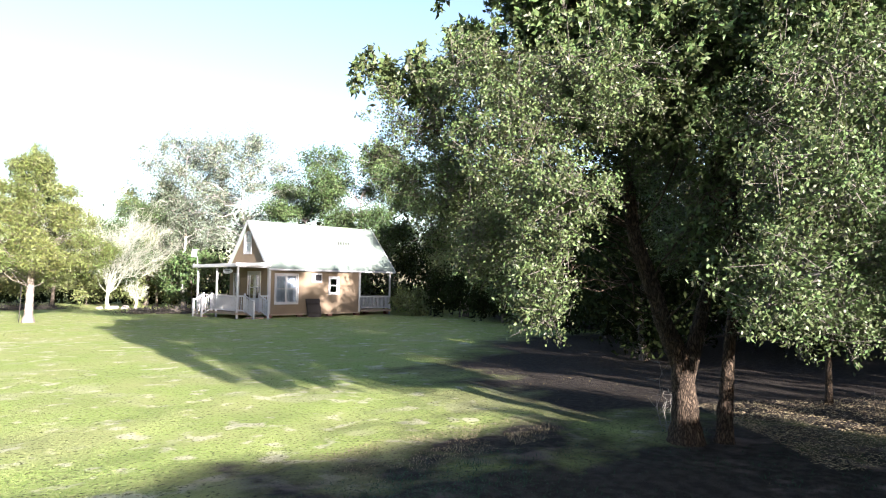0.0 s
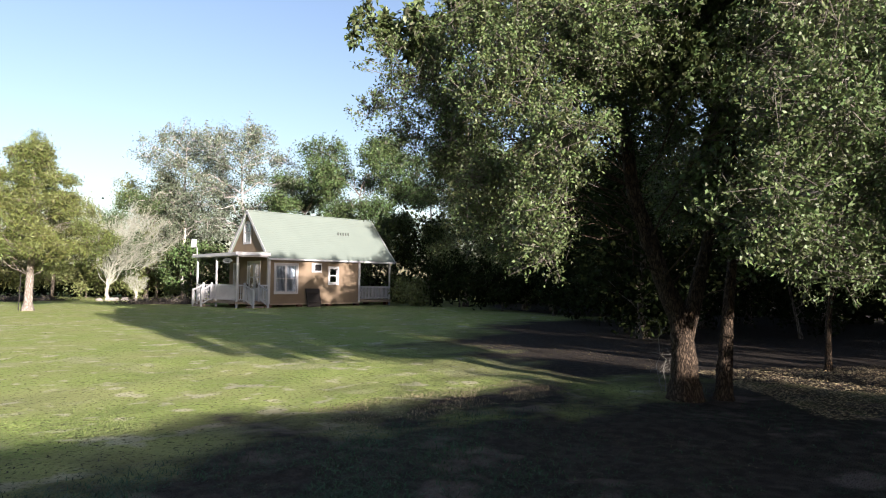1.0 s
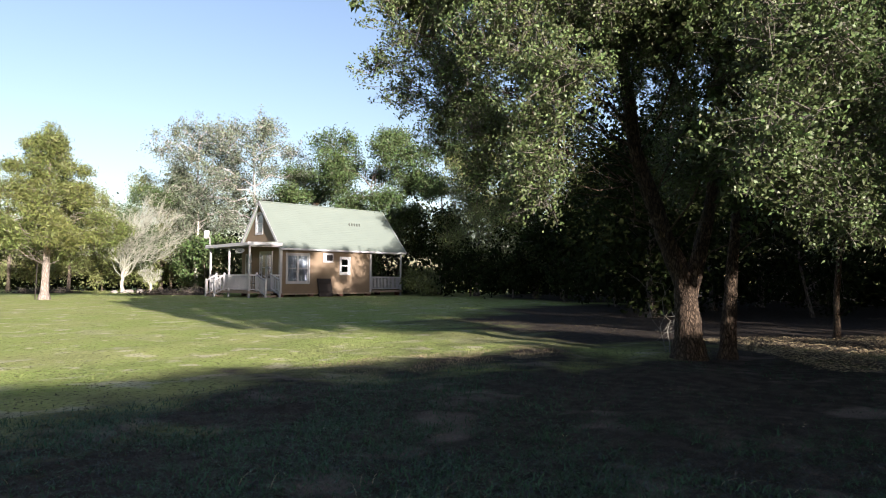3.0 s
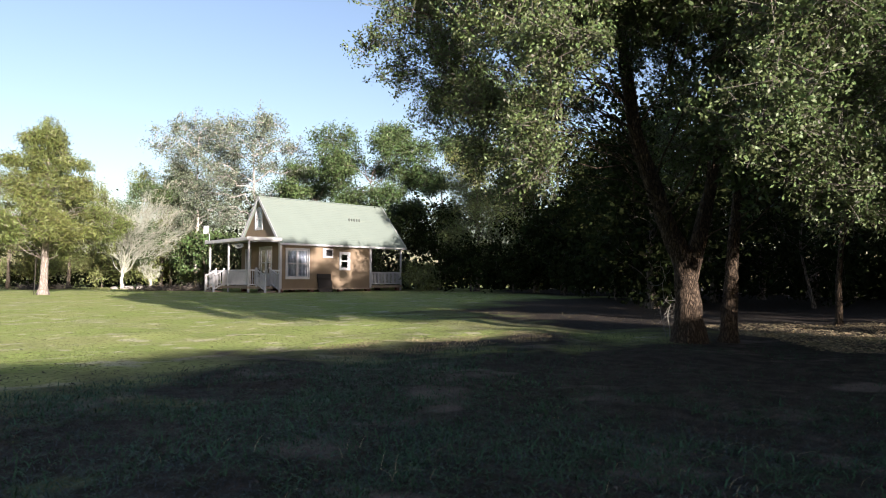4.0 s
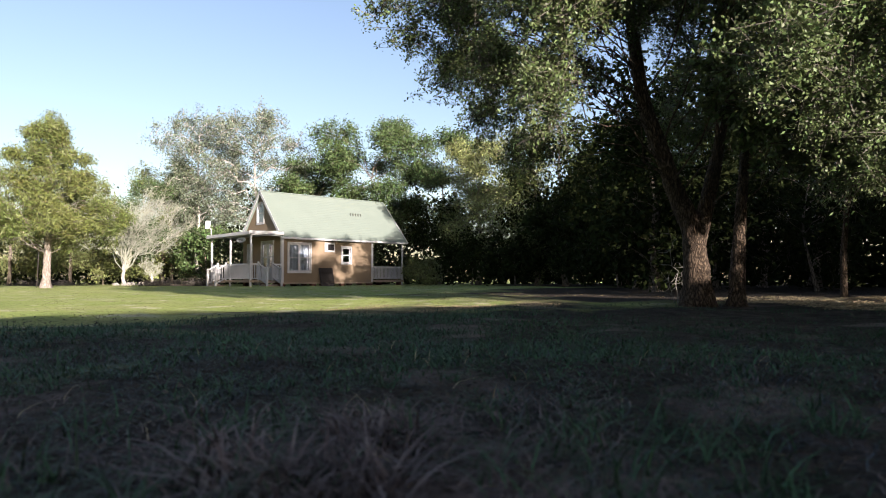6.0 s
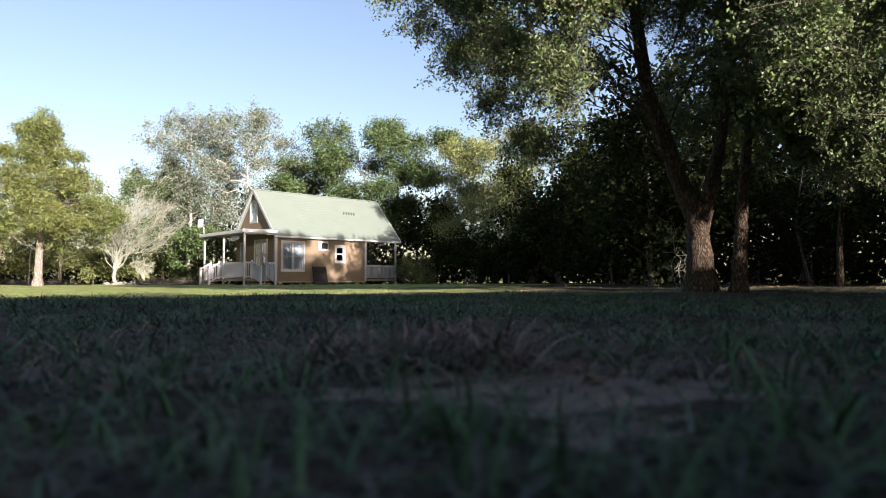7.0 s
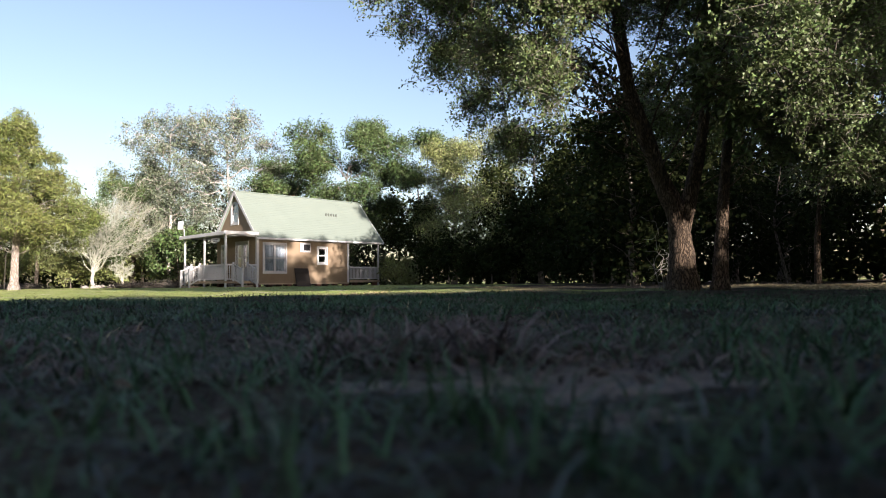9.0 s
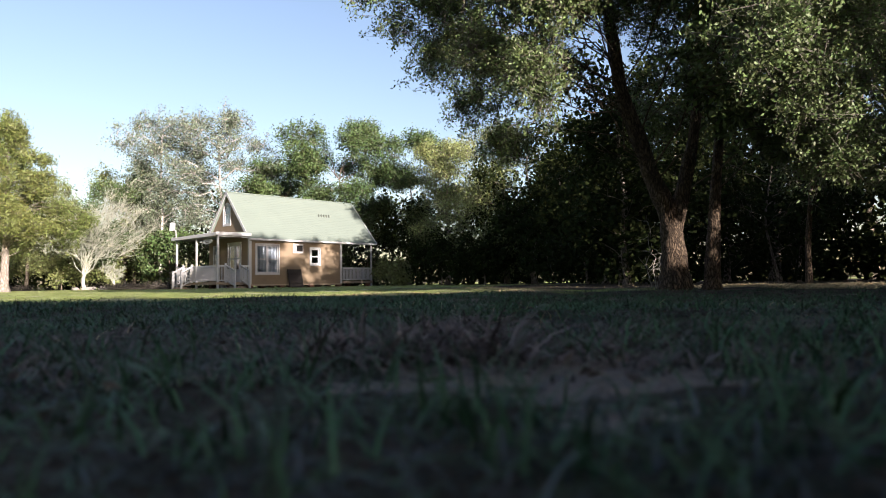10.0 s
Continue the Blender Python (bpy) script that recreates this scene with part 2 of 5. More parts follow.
BLADE = material("grass_blades", (0.12, 0.165, 0.040), 0.6, (0.17, 0.19, 0.058), 0.8, 20.0, 0, island=0.25, thin=0.3, spec=0.2)
# dark copy of the lawn blades, with the yard's shade in its colour
SHADE_BLADE = material("shade_toned_grass_blades", (0.021, 0.062, 0.028), 0.55, (0.042, 0.084, 0.036), 1.5, 20.0, 0, island=0.6, thin=0.2, spec=0.2)
# withered blades, also tinted dark and blue for the yard's shade
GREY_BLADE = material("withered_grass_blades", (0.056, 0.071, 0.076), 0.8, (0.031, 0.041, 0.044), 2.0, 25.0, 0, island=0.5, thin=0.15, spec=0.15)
STRAW = material("dry_grass_straw", (0.32, 0.27, 0.165), 0.8, (0.20, 0.155, 0.10), 3.0, 30.0, 0, island=0.45, thin=0.15)
DEAD_GRASS = material("dead_brown_grass", (0.082, 0.066, 0.064), 0.85, (0.150, 0.130, 0.124), 9.0, 40.0, 0, island=0.6, thin=0.15, spec=0.1)
LITTER = material("dead_leaf_litter", (0.048, 0.043, 0.038), 0.85, (0.033, 0.029, 0.026), 4.0, 30.0, 0, island=0.5, thin=0.1)

DRY_LEAF = material("fallen_oak_leaves", (0.11, 0.09, 0.045), 0.8, (0.075, 0.06, 0.032), 3.0, 30.0, 0, island=0.6, thin=0.15)


# ---- mesh helpers ----
def part(name, bm, mat, parent=None, label="", smooth=False):
    me = bpy.data.meshes.new(name)
    bm.normal_update()
    bm.to_mesh(me)
    bm.free()
    if smooth:
        me.shade_smooth()
    me.materials.append(mat)
    ob = new(name, me)
    ob.parent = parent
    if label:
        ob["label"] = label
    return ob


def box(bm, x0, x1, y0, y1, z0, z1, bevel=0.0):
    made = bmesh.ops.create_cube(bm, size=1.0, matrix=Matrix.Translation(((x0 + x1) / 2, (y0 + y1) / 2, (z0 + z1) / 2)) @ Matrix.Diagonal((x1 - x0, y1 - y0, z1 - z0, 1)))
    if bevel:
        edges = {e for v in made["verts"] for e in v.link_edges}
        bmesh.ops.bevel(bm, geom=list(edges), offset=bevel, segments=1, affect="EDGES")
    return bm


def box_part(name, b, mat, parent=None, bevel=0.006, label=""):
    return part(name, box(bmesh.new(), *b, bevel=bevel), mat, parent, label)


def beam(bm, a, b, w, h):
    """A square bar from a to b."""
    a, b = Vector(a), Vector(b)
    d = b - a
    m = Matrix.Translation((a + b) / 2) @ d.to_track_quat("Z", "Y").to_matrix().to_4x4() @ Matrix.Diagonal((w, h, d.length, 1))
    bmesh.ops.create_cube(bm, size=1.0, matrix=m)
    return bm


def thing(name, at_xyz, label, category, group="", kind=""):
    ob = new(name)
    ob.location = at_xyz
    ob.empty_display_size = 0.2
    return tagged(ob, label, category, group, kind)


def raw_mesh(name, verts, quads, mat, parent=None, smooth=False):
    """One mesh object from arrays of corners and four-cornered faces."""
    verts, quads = np.asarray(verts, dtype=np.float32), np.asarray(quads, dtype=np.int32)
    me = bpy.data.meshes.new(name)
    me.vertices.add(len(verts))
    me.vertices.foreach_set("co", verts.ravel())
    k = quads.shape[1]
    me.loops.add(quads.size)
    me.loops.foreach_set("vertex_index", quads.ravel())
    me.polygons.add(len(quads))
    me.polygons.foreach_set("loop_start", np.arange(0, quads.size, k, dtype=np.int32))
    me.update(calc_edges=True)
    if smooth:
        me.shade_smooth()
    me.materials.append(mat)
    ob = new(name, me)
    ob.parent = parent
    return ob


def unit(v):
    return v / np.maximum(np.linalg.norm(v, axis=-1, keepdims=True), 1e-9)


def tubes(paths, radii, sides):
    """Tapered tubes round polylines, all of one length: paths (n, k, 3), radii (n, k)."""
    n, k, _ = paths.shape
    d = np.gradient(paths, axis=1)
    d = unit(d)
    ref = np.where(np.abs(d[..., 2:3]) > 0.9, np.array([1.0, 0, 0]), np.array([0, 0, 1.0]))
    u = unit(np.cross(d, ref))
    v = np.cross(d, u)
    ang = np.linspace(0, 2 * np.pi, sides, endpoint=False)
    ring = paths[:, :, None, :] + radii[:, :, None, None] * (u[:, :, None, :] * np.cos(ang)[None, None, :, None] + v[:, :, None, :] * np.sin(ang)[None, None, :, None])
    idx = np.arange(n * k * sides).reshape(n, k, sides)
    a, b = idx[:, :-1], idx[:, 1:]
    quads = np.stack([a, np.roll(a, -1, 2), np.roll(b, -1, 2), b], -1).reshape(-1, 4)
    return ring.reshape(-1, 3), quads


def leaf_cards(places, along, length, width, rng, fold=0.25):
    """Folded pointed leaves, one four-cornered face each."""
    n = len(places)
    along = unit(along)
    side = unit(np.cross(along, rng.normal(size=(n, 3))))
    up = np.cross(side, along)
    ln = (length * rng.uniform(0.65, 1.25, n))[:, None]
    wd = (width * rng.uniform(0.7, 1.2, n))[:, None]
    mid = places + along * ln * 0.45
    tip = places + along * ln + up * ln * rng.uniform(-0.15, 0.15, (n, 1))
    verts = np.stack([places, mid + side * wd / 2 + up * wd * fold, tip, mid - side * wd / 2 + up * wd * fold], 1)
    return verts.reshape(-1, 3), np.arange(n * 4).reshape(n, 4)


def join(pieces):
    vs, qs, off = [], [], 0
    for v, q in pieces:
        vs.append(v)
        qs.append(q + off)
        off += len(v)
    return np.concatenate(vs), np.concatenate(qs)


def ease(x):
    x = np.clip(x, 0, 1)
    return x * x * (3 - 2 * x)


LEVEL = -0.33


def land(x, y):
    """Height of the lawn: level, with one low swell and shallow undulations."""
    x, y = np.asarray(x, dtype=float), np.asarray(y, dtype=float)
    return (LEVEL + 0.04 * np.exp(-((x + 19.0) / 3.4) ** 2 - ((y + 27.6) / 2.6) ** 2)
            + 0.012 * np.sin(x * 2.3 + 1.1 * y) + 0.010 * np.sin(y * 3.1 - x * 1.7))


AHEAD, RIGHT = np.array([0.696, 0.718]), np.array([0.718, -0.696])
START = np.array([-19.05, -34.15])


def spot(right, ahead):
    """Ground place given as metres to the right and ahead of where the walk begins."""
    p = START + RIGHT * right + AHEAD * ahead
    return float(p[0]), float(p[1])


YARD = np.array([-18.85, -33.95])
REACH = 1.55


def near(right, ahead):
    """Place in the yard and under the oaks: steps of REACH metres to the right and ahead of the yard's middle."""
    p = YARD + REACH * (RIGHT * right + AHEAD * ahead)
    return float(p[0]), float(p[1])


# ---- ground ----
def build_ground():
    n = 200
    u = np.linspace(-1, 1, n)
    s = np.sign(u) * (np.abs(u) * 14 + np.abs(u) ** 6 * 1800)
    gx, gy = np.meshgrid(START[0] + 5 + s, START[1] + 5 + s, indexing="ij")
    gz = land(gx, gy)
    rough = np.array([noise.noise(Vector((a * 2.5, b * 2.5, 0))) for a, b in zip(gx.ravel(), gy.ravel())]).reshape(gx.shape)
    gz = gz + 0.02 * rough
    verts = np.stack([gx, gy, gz], -1).reshape(-1, 3)
    i = np.arange(n * n).reshape(n, n)
    quads = np.stack([i[:-1, :-1], i[1:, :-1], i[1:, 1:], i[:-1, 1:]], -1).reshape(-1, 4)
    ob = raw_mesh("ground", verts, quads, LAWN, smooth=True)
    tagged(ob, "patchy green lawn with straw-coloured and sandy bare spots", "lawn", kind="structure")


build_ground()


# ---- trees ----
def inside(rng, n, power=0.45):
    d = unit(rng.normal(size=(n, 3)))
    return d * (rng.uniform(0, 1, n) ** power)[:, None]


def bend(a, b, k, rng, sag=0.0, wobble=0.05):
    """Curved lines from a to b, (n, k, 3)."""
    s = np.linspace(0, 1, k)[None, :, None]
    length = np.linalg.norm(b - a, axis=-1)[:, None, None]
    p = a[:, None] * (1 - s) + b[:, None] * s
    p = p + rng.normal(size=p.shape) * wobble * length * np.sin(np.pi * s)
    p[..., 2] += (sag * length[..., 0]) * (np.sin(np.pi * s[..., 0]))
    return p


def make_tree(name, base, trunks, blobs, leaf_mat, bark_mat, label, seed, leaf=0.1, width=0.05, per_twig=14, droop=0.15,
              twig_radius=0.006, twig_sides=3, group="", hang=0.3, shell=0.45, category="tree", twig_mat=None, coarse_above=0.0, twig_step=1, limb=1.0, tuft=0.25, spray=0.7, sprig=0.0):
    """trunks: (points, base radius); blobs: (x, y, z, rx, ry, rz, leaves), in metres from the base."""
    rng = np.random.default_rng(seed)
    tree = thing(name, base, label, category, group)
    spine = []
    for pts, r in trunks:
        pts = np.array(pts, dtype=float)
        k = len(pts)
        fine = np.linspace(0, k - 1, k * 4)
        line = np.stack([np.interp(fine, np.arange(k), pts[:, c]) for c in range(3)], -1)
        line[1:-1] = (line[:-2] + line[1:-1] * 2 + line[2:]) / 4
        rad = r * (1 - 0.75 * np.linspace(0, 1, len(line))) * (1 + 0.55 * np.exp(-np.maximum(line[:, 2], 0) / (r * 1.2)))
        v, q = tubes(line[None], rad[None], 14)
        v = v + 0.05 * r * rng.normal(size=v.shape)
        raw_mesh("trunk", v, q, bark_mat, tree, smooth=True)
        spine.append(line)
    allspine = np.concatenate(spine)
    limbs, twig_lines, twig_rads, cards = [], [], [], []
    for x, y, z, rx, ry, rz, count, *more in blobs:
        c, r = np.array([x, y, z], dtype=float), np.array([rx, ry, rz], dtype=float)
        low = allspine[allspine[:, 2] < max(z - 0.15 * np.hypot(x, y), allspine[:, 2].min() + 0.6)]
        low = low if len(low) else allspine
        start = low[np.argmin(np.linalg.norm(low - c, axis=1))]
        main = bend(start[None], (c + r * [0, 0, 0.25])[None], 8, rng, 0.08, 0.05)
        size = limb * min(0.008 + 0.0075 * np.linalg.norm(c - start), 0.4 * trunks[0][1])
        limbs.append(tubes(main, np.linspace(size, size * 0.35, 8)[None], 7))
        nb = max(5, int(count / 900))
        joints = main[0][rng.integers(3, 8, nb)]
        ends = c + r * inside(rng, nb, 0.5) * 0.8
        subs = bend(joints, ends, 6, rng, 0.06, 0.07)
        limbs.append(tubes(subs, np.linspace(size * 0.4, size * 0.12, 6)[None].repeat(nb, 0), 5))
        anchor = np.concatenate([subs[:, 2:].reshape(-1, 3), main[0][4:]])
        m = max(6, count // per_twig)
        tips = c + r * inside(rng, m, shell)
        anchor_s = anchor[rng.permutation(len(anchor))[:80]] if len(anchor) > 80 else anchor
        near = np.argmin(((tips[:, None] - anchor_s[None]) ** 2).sum(-1), 1)
        a = anchor_s[near]
        a = a + (tips - a) * rng.uniform(0.0, 0.4, (m, 1))
        tips = tips - np.array([0, 0, 1.0]) * hang * rng.uniform(0, 1, (m, 1)) * r[2] * 0.5
        if sprig:
            # each twig ends in a leafy sprig that points outwards and hangs a little
            out = unit((tips - c) / r * [1, 1, 0.6] + rng.normal(size=(m, 3)) * 0.7 + [0, 0, -0.45])
            root = tips - out * sprig * rng.uniform(0.6, 1.3, (m, 1))
            lines = np.concatenate([bend(a, root, 3, rng, droop, 0.08), bend(root, tips, 3, rng, 0.12, 0.06)[:, 1:]], 1)
        else:
            lines = bend(a, tips, 5, rng, droop, 0.08)
        twig_lines.append(lines)
        twig_rads.append(np.linspace(twig_radius, twig_radius * 0.35, 5)[None].repeat(m, 0))
        total = m * per_twig
        which = np.repeat(np.arange(m), per_twig)
        s = rng.uniform(tuft, 1.0, total) * 3.999
        i = s.astype(int)
        f = (s - i)[:, None]
        p = lines[which, i] * (1 - f) + lines[which, i + 1] * f
        way = unit(lines[which, i + 1] - lines[which, i])
        along = way * 0.5 + rng.normal(size=(total, 3)) * 0.6 + np.array([0, 0, -0.08])
        p = p + rng.normal(size=p.shape) * leaf * spray
        big = more[0] if more else 2.4 if coarse_above and z + base[2] > coarse_above else 1.0
        cards.append(leaf_cards(p, along, leaf * big, width * big, rng))
    raw_mesh("branchwork", *join(limbs), bark_mat, tree, smooth=True)["kind"] = "stuff"
    drawn = np.concatenate(twig_lines)[::twig_step, ::2]
    v, q = tubes(drawn, np.concatenate(twig_rads)[::twig_step, ::2], twig_sides)
    raw_mesh("fine_branching", v, q, twig_mat or TWIG, tree)["kind"] = "stuff"
    crown = raw_mesh("crown", *join(cards), leaf_mat, tree)
    crown["kind"] = "stuff"
    return tree


def crown_clumps(base, rows):
    """Clumps given by right, ahead, height and radii in steps of REACH metres, as offsets from a tree's base."""
    out = []
    for right, ahead, z, rr, ra, rz, n, *more in rows:
        x, y = near(right, ahead)
        w = REACH * (rr + ra) / 2
        out.append((x - base[0], y - base[1], LEVEL + REACH * z - base[2], w, w, REACH * rz, n, *more))
    return out


# the great oak with two stems
ox, oy = -10.48, -29.93
oak_base = (ox, oy, float(land(ox, oy)) - 0.05)
# unseen and large-leaved clumps are added to shade the trunks and lawn
make_tree("oak_tree", oak_base,
          [([(0, 0, 0), (-0.01, 0.0, 0.5), (-0.02, 0.02, 1.0), (-0.24, 0.22, 1.75), (-0.5, 0.46, 2.8), (-0.6, 0.6, 4.4), (-0.3, 0.5, 6.6)], 0.18),
           ([(0.0, 0.0, 0.85), (0.10, -0.10, 1.35), (0.24, -0.22, 2.1), (0.5, -0.3, 3.4), (0.6, -0.1, 5.6)], 0.12),
           ([(0.40, -0.34, 0), (0.44, -0.36, 0.7), (0.48, -0.40, 1.4), (0.62, -0.46, 2.5), (1.0, -0.2, 4.4), (1.5, 0.0, 6.2)], 0.105)],
          crown_clumps(oak_base, [
              (-0.14, 5.1, 2.85, 0.302, 0.302, 0.269, 2200), (-0.52, 5.1, 2.95, 0.252, 0.252, 0.202, 557), (-0.46, 4.9, 2.72, 0.27, 0.27, 0.22, 686), (-0.3, 4.7, 2.45, 0.24, 0.24, 0.2, 575), (0.1, 5.6, 2.6, 0.378, 0.378, 0.269, 3228), (0.2, 5.2, 3.15, 0.353, 0.353, 0.235, 2935), (-0.3, 5, 2.5, 0.252, 0.252, 0.218, 1173), (0.05, 5.8, 2.15, 0.294, 0.294, 0.252, 2347),
              (0.75, 5, 3.5, 0.504, 0.504, 0.42, 6604), (0.3, 4.5, 2.7, 0.504, 0.504, 0.42, 7339), (0.4, 4.1, 2.25, 0.42, 0.42, 0.378, 6751), (0.3, 4.3, 1.6, 0.286, 0.286, 0.336, 3815),
              (0.58, 3.85, 1.3, 0.269, 0.269, 0.353, 4109), (0.68, 3.7, 1.8, 0.353, 0.353, 0.302, 5283), (0.2, 4.9, 1.95, 0.336, 0.336, 0.294, 3521),
              (0.95, 4.2, 2.6, 0.588, 0.588, 0.42, 9539), (1.2, 4.8, 3.5, 0.588, 0.588, 0.504, 8072), (1.4, 4.6, 2.9, 0.756, 0.756, 0.504, 13680),
              (1.6, 3.1, 1.36, 0.336, 0.336, 0.319, 4486), (1.8, 3.2, 1.8, 0.42, 0.42, 0.336, 7478), (1.95, 3.5, 1.26, 0.353, 0.353, 0.286, 3497),
              (2.4, 3.9, 1.1, 0.336, 0.336, 0.286, 2391), (2.7, 4.1, 1.18, 0.378, 0.378, 0.336, 2689), (2.3, 3.6, 1.65, 0.462, 0.462, 0.378, 7776), (2.05, 3.5, 2.3, 0.588, 0.588, 0.42, 9720),
              (2.8, 4, 2.1, 0.672, 0.672, 0.504, 9720), (3.2, 4.3, 1.55, 0.504, 0.504, 0.504, 5234), (2.5, 4.3, 3, 0.756, 0.756, 0.546, 10468), (3.5, 4.7, 2.9, 0.84, 0.84, 0.672, 17505),
              (1.3, 5.6, 4.5, 0.9, 0.9, 0.8, 1540), (0.5, 5.7, 4.7, 0.7, 0.7, 0.55, 1430, 2.8), (-0.3, 5.7, 5.1, 0.8, 0.8, 0.6, 1430, 2.8), (0.5, 6, 4.9, 0.9, 0.9, 0.7, 1540, 2.8), (0.1, 6, 4.6, 0.9, 0.9, 0.7, 1540, 2.8), (1.8, 5.2, 4.4, 1, 1, 0.8, 1925), (2.6, 5, 4.2, 1.2, 1.2, 0.8, 3080), (1.2, 6.2, 4.8, 1.4, 1.4, 0.8, 2310),
              (2.8, 5.8, 4.8, 1.4, 1.4, 0.8, 2310), (2, 6.2, 5, 1.5, 1.5, 0.6, 1540, 1.45), (0.9, 6.8, 3.6, 0.756, 0.756, 0.588, 2895, 1.45), (1.9, 7.2, 4.6, 1.2, 1.2, 0.9, 1925),
              (2, 4.5, 1.55, 0.38, 0.38, 0.34, 2017, 2.2), (2.4, 4.8, 1.4, 0.42, 0.42, 0.36, 2624, 2.2), (2.9, 5.2, 1.35, 0.42, 0.42, 0.36, 2624, 2.2), (2.2, 4.6, 2.2, 0.45, 0.45, 0.42, 2151, 2.2), (2.8, 5, 2.2, 0.5, 0.5, 0.45, 2788, 2.2), (2.4, 4.8, 3, 0.5, 0.5, 0.45, 2624, 2.2), (3.1, 5.2, 3, 0.5, 0.5, 0.45, 2624, 2.2), (1.7, 4.5, 2.5, 0.4, 0.4, 0.36, 1882, 2.2), (1.6, 4.5, 3.2, 0.45, 0.45, 0.4, 1882, 2.2), (3.4, 5.4, 1.9, 0.5, 0.5, 0.45, 2460, 2.2), (2, 4.7, 3.8, 0.5, 0.5, 0.45, 2296, 2.2),
              (-0.5, 4.9, 2.3, 0.22, 0.22, 0.2, 774), (-0.28, 4.85, 2.08, 0.26, 0.26, 0.24, 1660), (0, 5, 1.8, 0.28, 0.28, 0.26, 2435), (0.3, 5.3, 1.52, 0.28, 0.28, 0.26, 2546), (0.6, 5.6, 1.28, 0.28, 0.28, 0.26, 2656), (0.1, 4.75, 2.12, 0.34, 0.34, 0.3, 3321), (0.5, 5, 1.75, 0.36, 0.36, 0.3, 3985),
              (0, 5, 2.45, 0.36, 0.36, 0.3, 2656),
              (1.3, 6.6, 3.3, 0.7, 0.7, 0.6, 2475, 1.6), (0.9, 6.2, 3, 0.55, 0.55, 0.5, 1925, 1.6), (1.9, 7, 3.7, 0.8, 0.8, 0.6, 2750, 1.6), (2.6, 7.2, 3.6, 0.8, 0.8, 0.6, 2750, 1.6),
              (0.85, 6.0, 2.75, 0.45, 0.45, 0.4, 1300, 2.0), (1.2, 6.1, 2.9, 0.5, 0.5, 0.45, 1500, 2.0), (1.6, 6.2, 3.0, 0.5, 0.5, 0.45, 1500, 2.0), (2.2, 3.75, 3.05, 0.5, 0.5, 0.45, 3496, 1.5), (2.5, 3.9, 3.7, 0.55, 0.55, 0.5, 3496, 1.8), (2.9, 4.1, 4.3, 0.6, 0.6, 0.5, 2051, 2), (3.3, 4.1, 3, 0.5, 0.5, 0.5, 3496, 1.6), (3.4, 4.3, 3.7, 0.55, 0.55, 0.5, 3059, 2),
              (3.7, 4.3, 1.6, 0.45, 0.45, 0.45, 3496, 1.6), (3.9, 4.4, 2.3, 0.5, 0.5, 0.5, 3496, 1.8), (4.3, 4.5, 3, 0.55, 0.55, 0.5, 3059, 2), (4.2, 4.8, 1.9, 0.5, 0.5, 0.5, 3731, 2), (3.7, 4.7, 4.4, 0.7, 0.7, 0.5, 2502, 2.2), (2.9, 7.8, 2.4, 0.756, 0.756, 0.588, 2895, 1.45), (0.9, 7, 2.5, 0.588, 0.588, 0.504, 2606, 1.45), (1.8, 6.7, 3.2, 0.672, 0.672, 0.504, 2895, 1.45), (2.6, 7, 1.8, 0.588, 0.588, 0.378, 2606, 1.45), (2.7, 6.9, 3.1, 0.672, 0.672, 0.504, 2895, 1.45), (1.55, 5.3, 2.4, 0.42, 0.42, 0.336, 3985), (1.1, 4.6, 2.65, 0.336, 0.336, 0.269, 2922), (1.5, 4.8, 2.5, 0.336, 0.336, 0.252, 4526), (1.7, 5, 3, 0.42, 0.42, 0.294, 3321), (1, 5.6, 2, 0.42, 0.42, 0.336, 4649), (2, 5.6, 2.6, 0.588, 0.588, 0.42, 5977), (2.8, 5.5, 2.5, 0.588, 0.588, 0.42, 5977), (2.4, 6.2, 2.2, 0.588, 0.588, 0.378, 2004, 1.45), (3.4, 5.9, 2.3, 0.588, 0.588, 0.42, 5977)]),
          OAK_LEAF, OAK_BARK, "large oak with twin furrowed trunks and drooping leafy branches", 11, leaf=0.042, width=0.0215, per_twig=40, tuft=0.5, spray=0.75, sprig=0.30, droop=0.05, twig_radius=0.0042, hang=0.3, shell=0.5, coarse_above=4.0, limb=0.36, twig_mat=OAK_TWIG)

# the slender oak beside it
bx, by = near(4.4, 7.5)
side_base = (bx, by, float(land(bx, by)) - 0.05)
make_tree("oak_tree", side_base,
          [([(0, 0, 0), (0.02, 0, 0.8), (0.0, -0.1, 1.8), (-0.1, -0.2, 3.2), (-0.1, -0.2, 6.4)], 0.062)],
          crown_clumps(side_base, [
              (4.4, 5.6, 2.6, 1.0, 1.0, 0.8, 4200), (4.6, 5.8, 4.2, 1.4, 1.4, 1.0, 4600), (4.9, 6.8, 4.6, 1.5, 1.5, 0.9, 4200), (4.0, 7.6, 3.4, 1.0, 1.0, 0.8, 4200), (5.8, 7.2, 3.4, 1.2, 1.2, 1.0, 4200), (3.6, 8.2, 4.8, 1.2, 1.2, 0.9, 4200),
              (3.9, 6.4, 1.35, 0.6, 0.6, 0.5, 3600), (4.5, 6.2, 1.3, 0.6, 0.6, 0.5, 3600), (5.2, 6.8, 1.5, 0.7, 0.7, 0.6, 3600), (6.4, 6.6, 4.6, 1.6, 1.6, 0.9, 4200)]),
          OAK_LEAF, OAK_BARK, "slender young oak beside the great oak", 12, leaf=0.075, width=0.036, per_twig=15, droop=0.08, twig_radius=0.006, coarse_above=4.0)


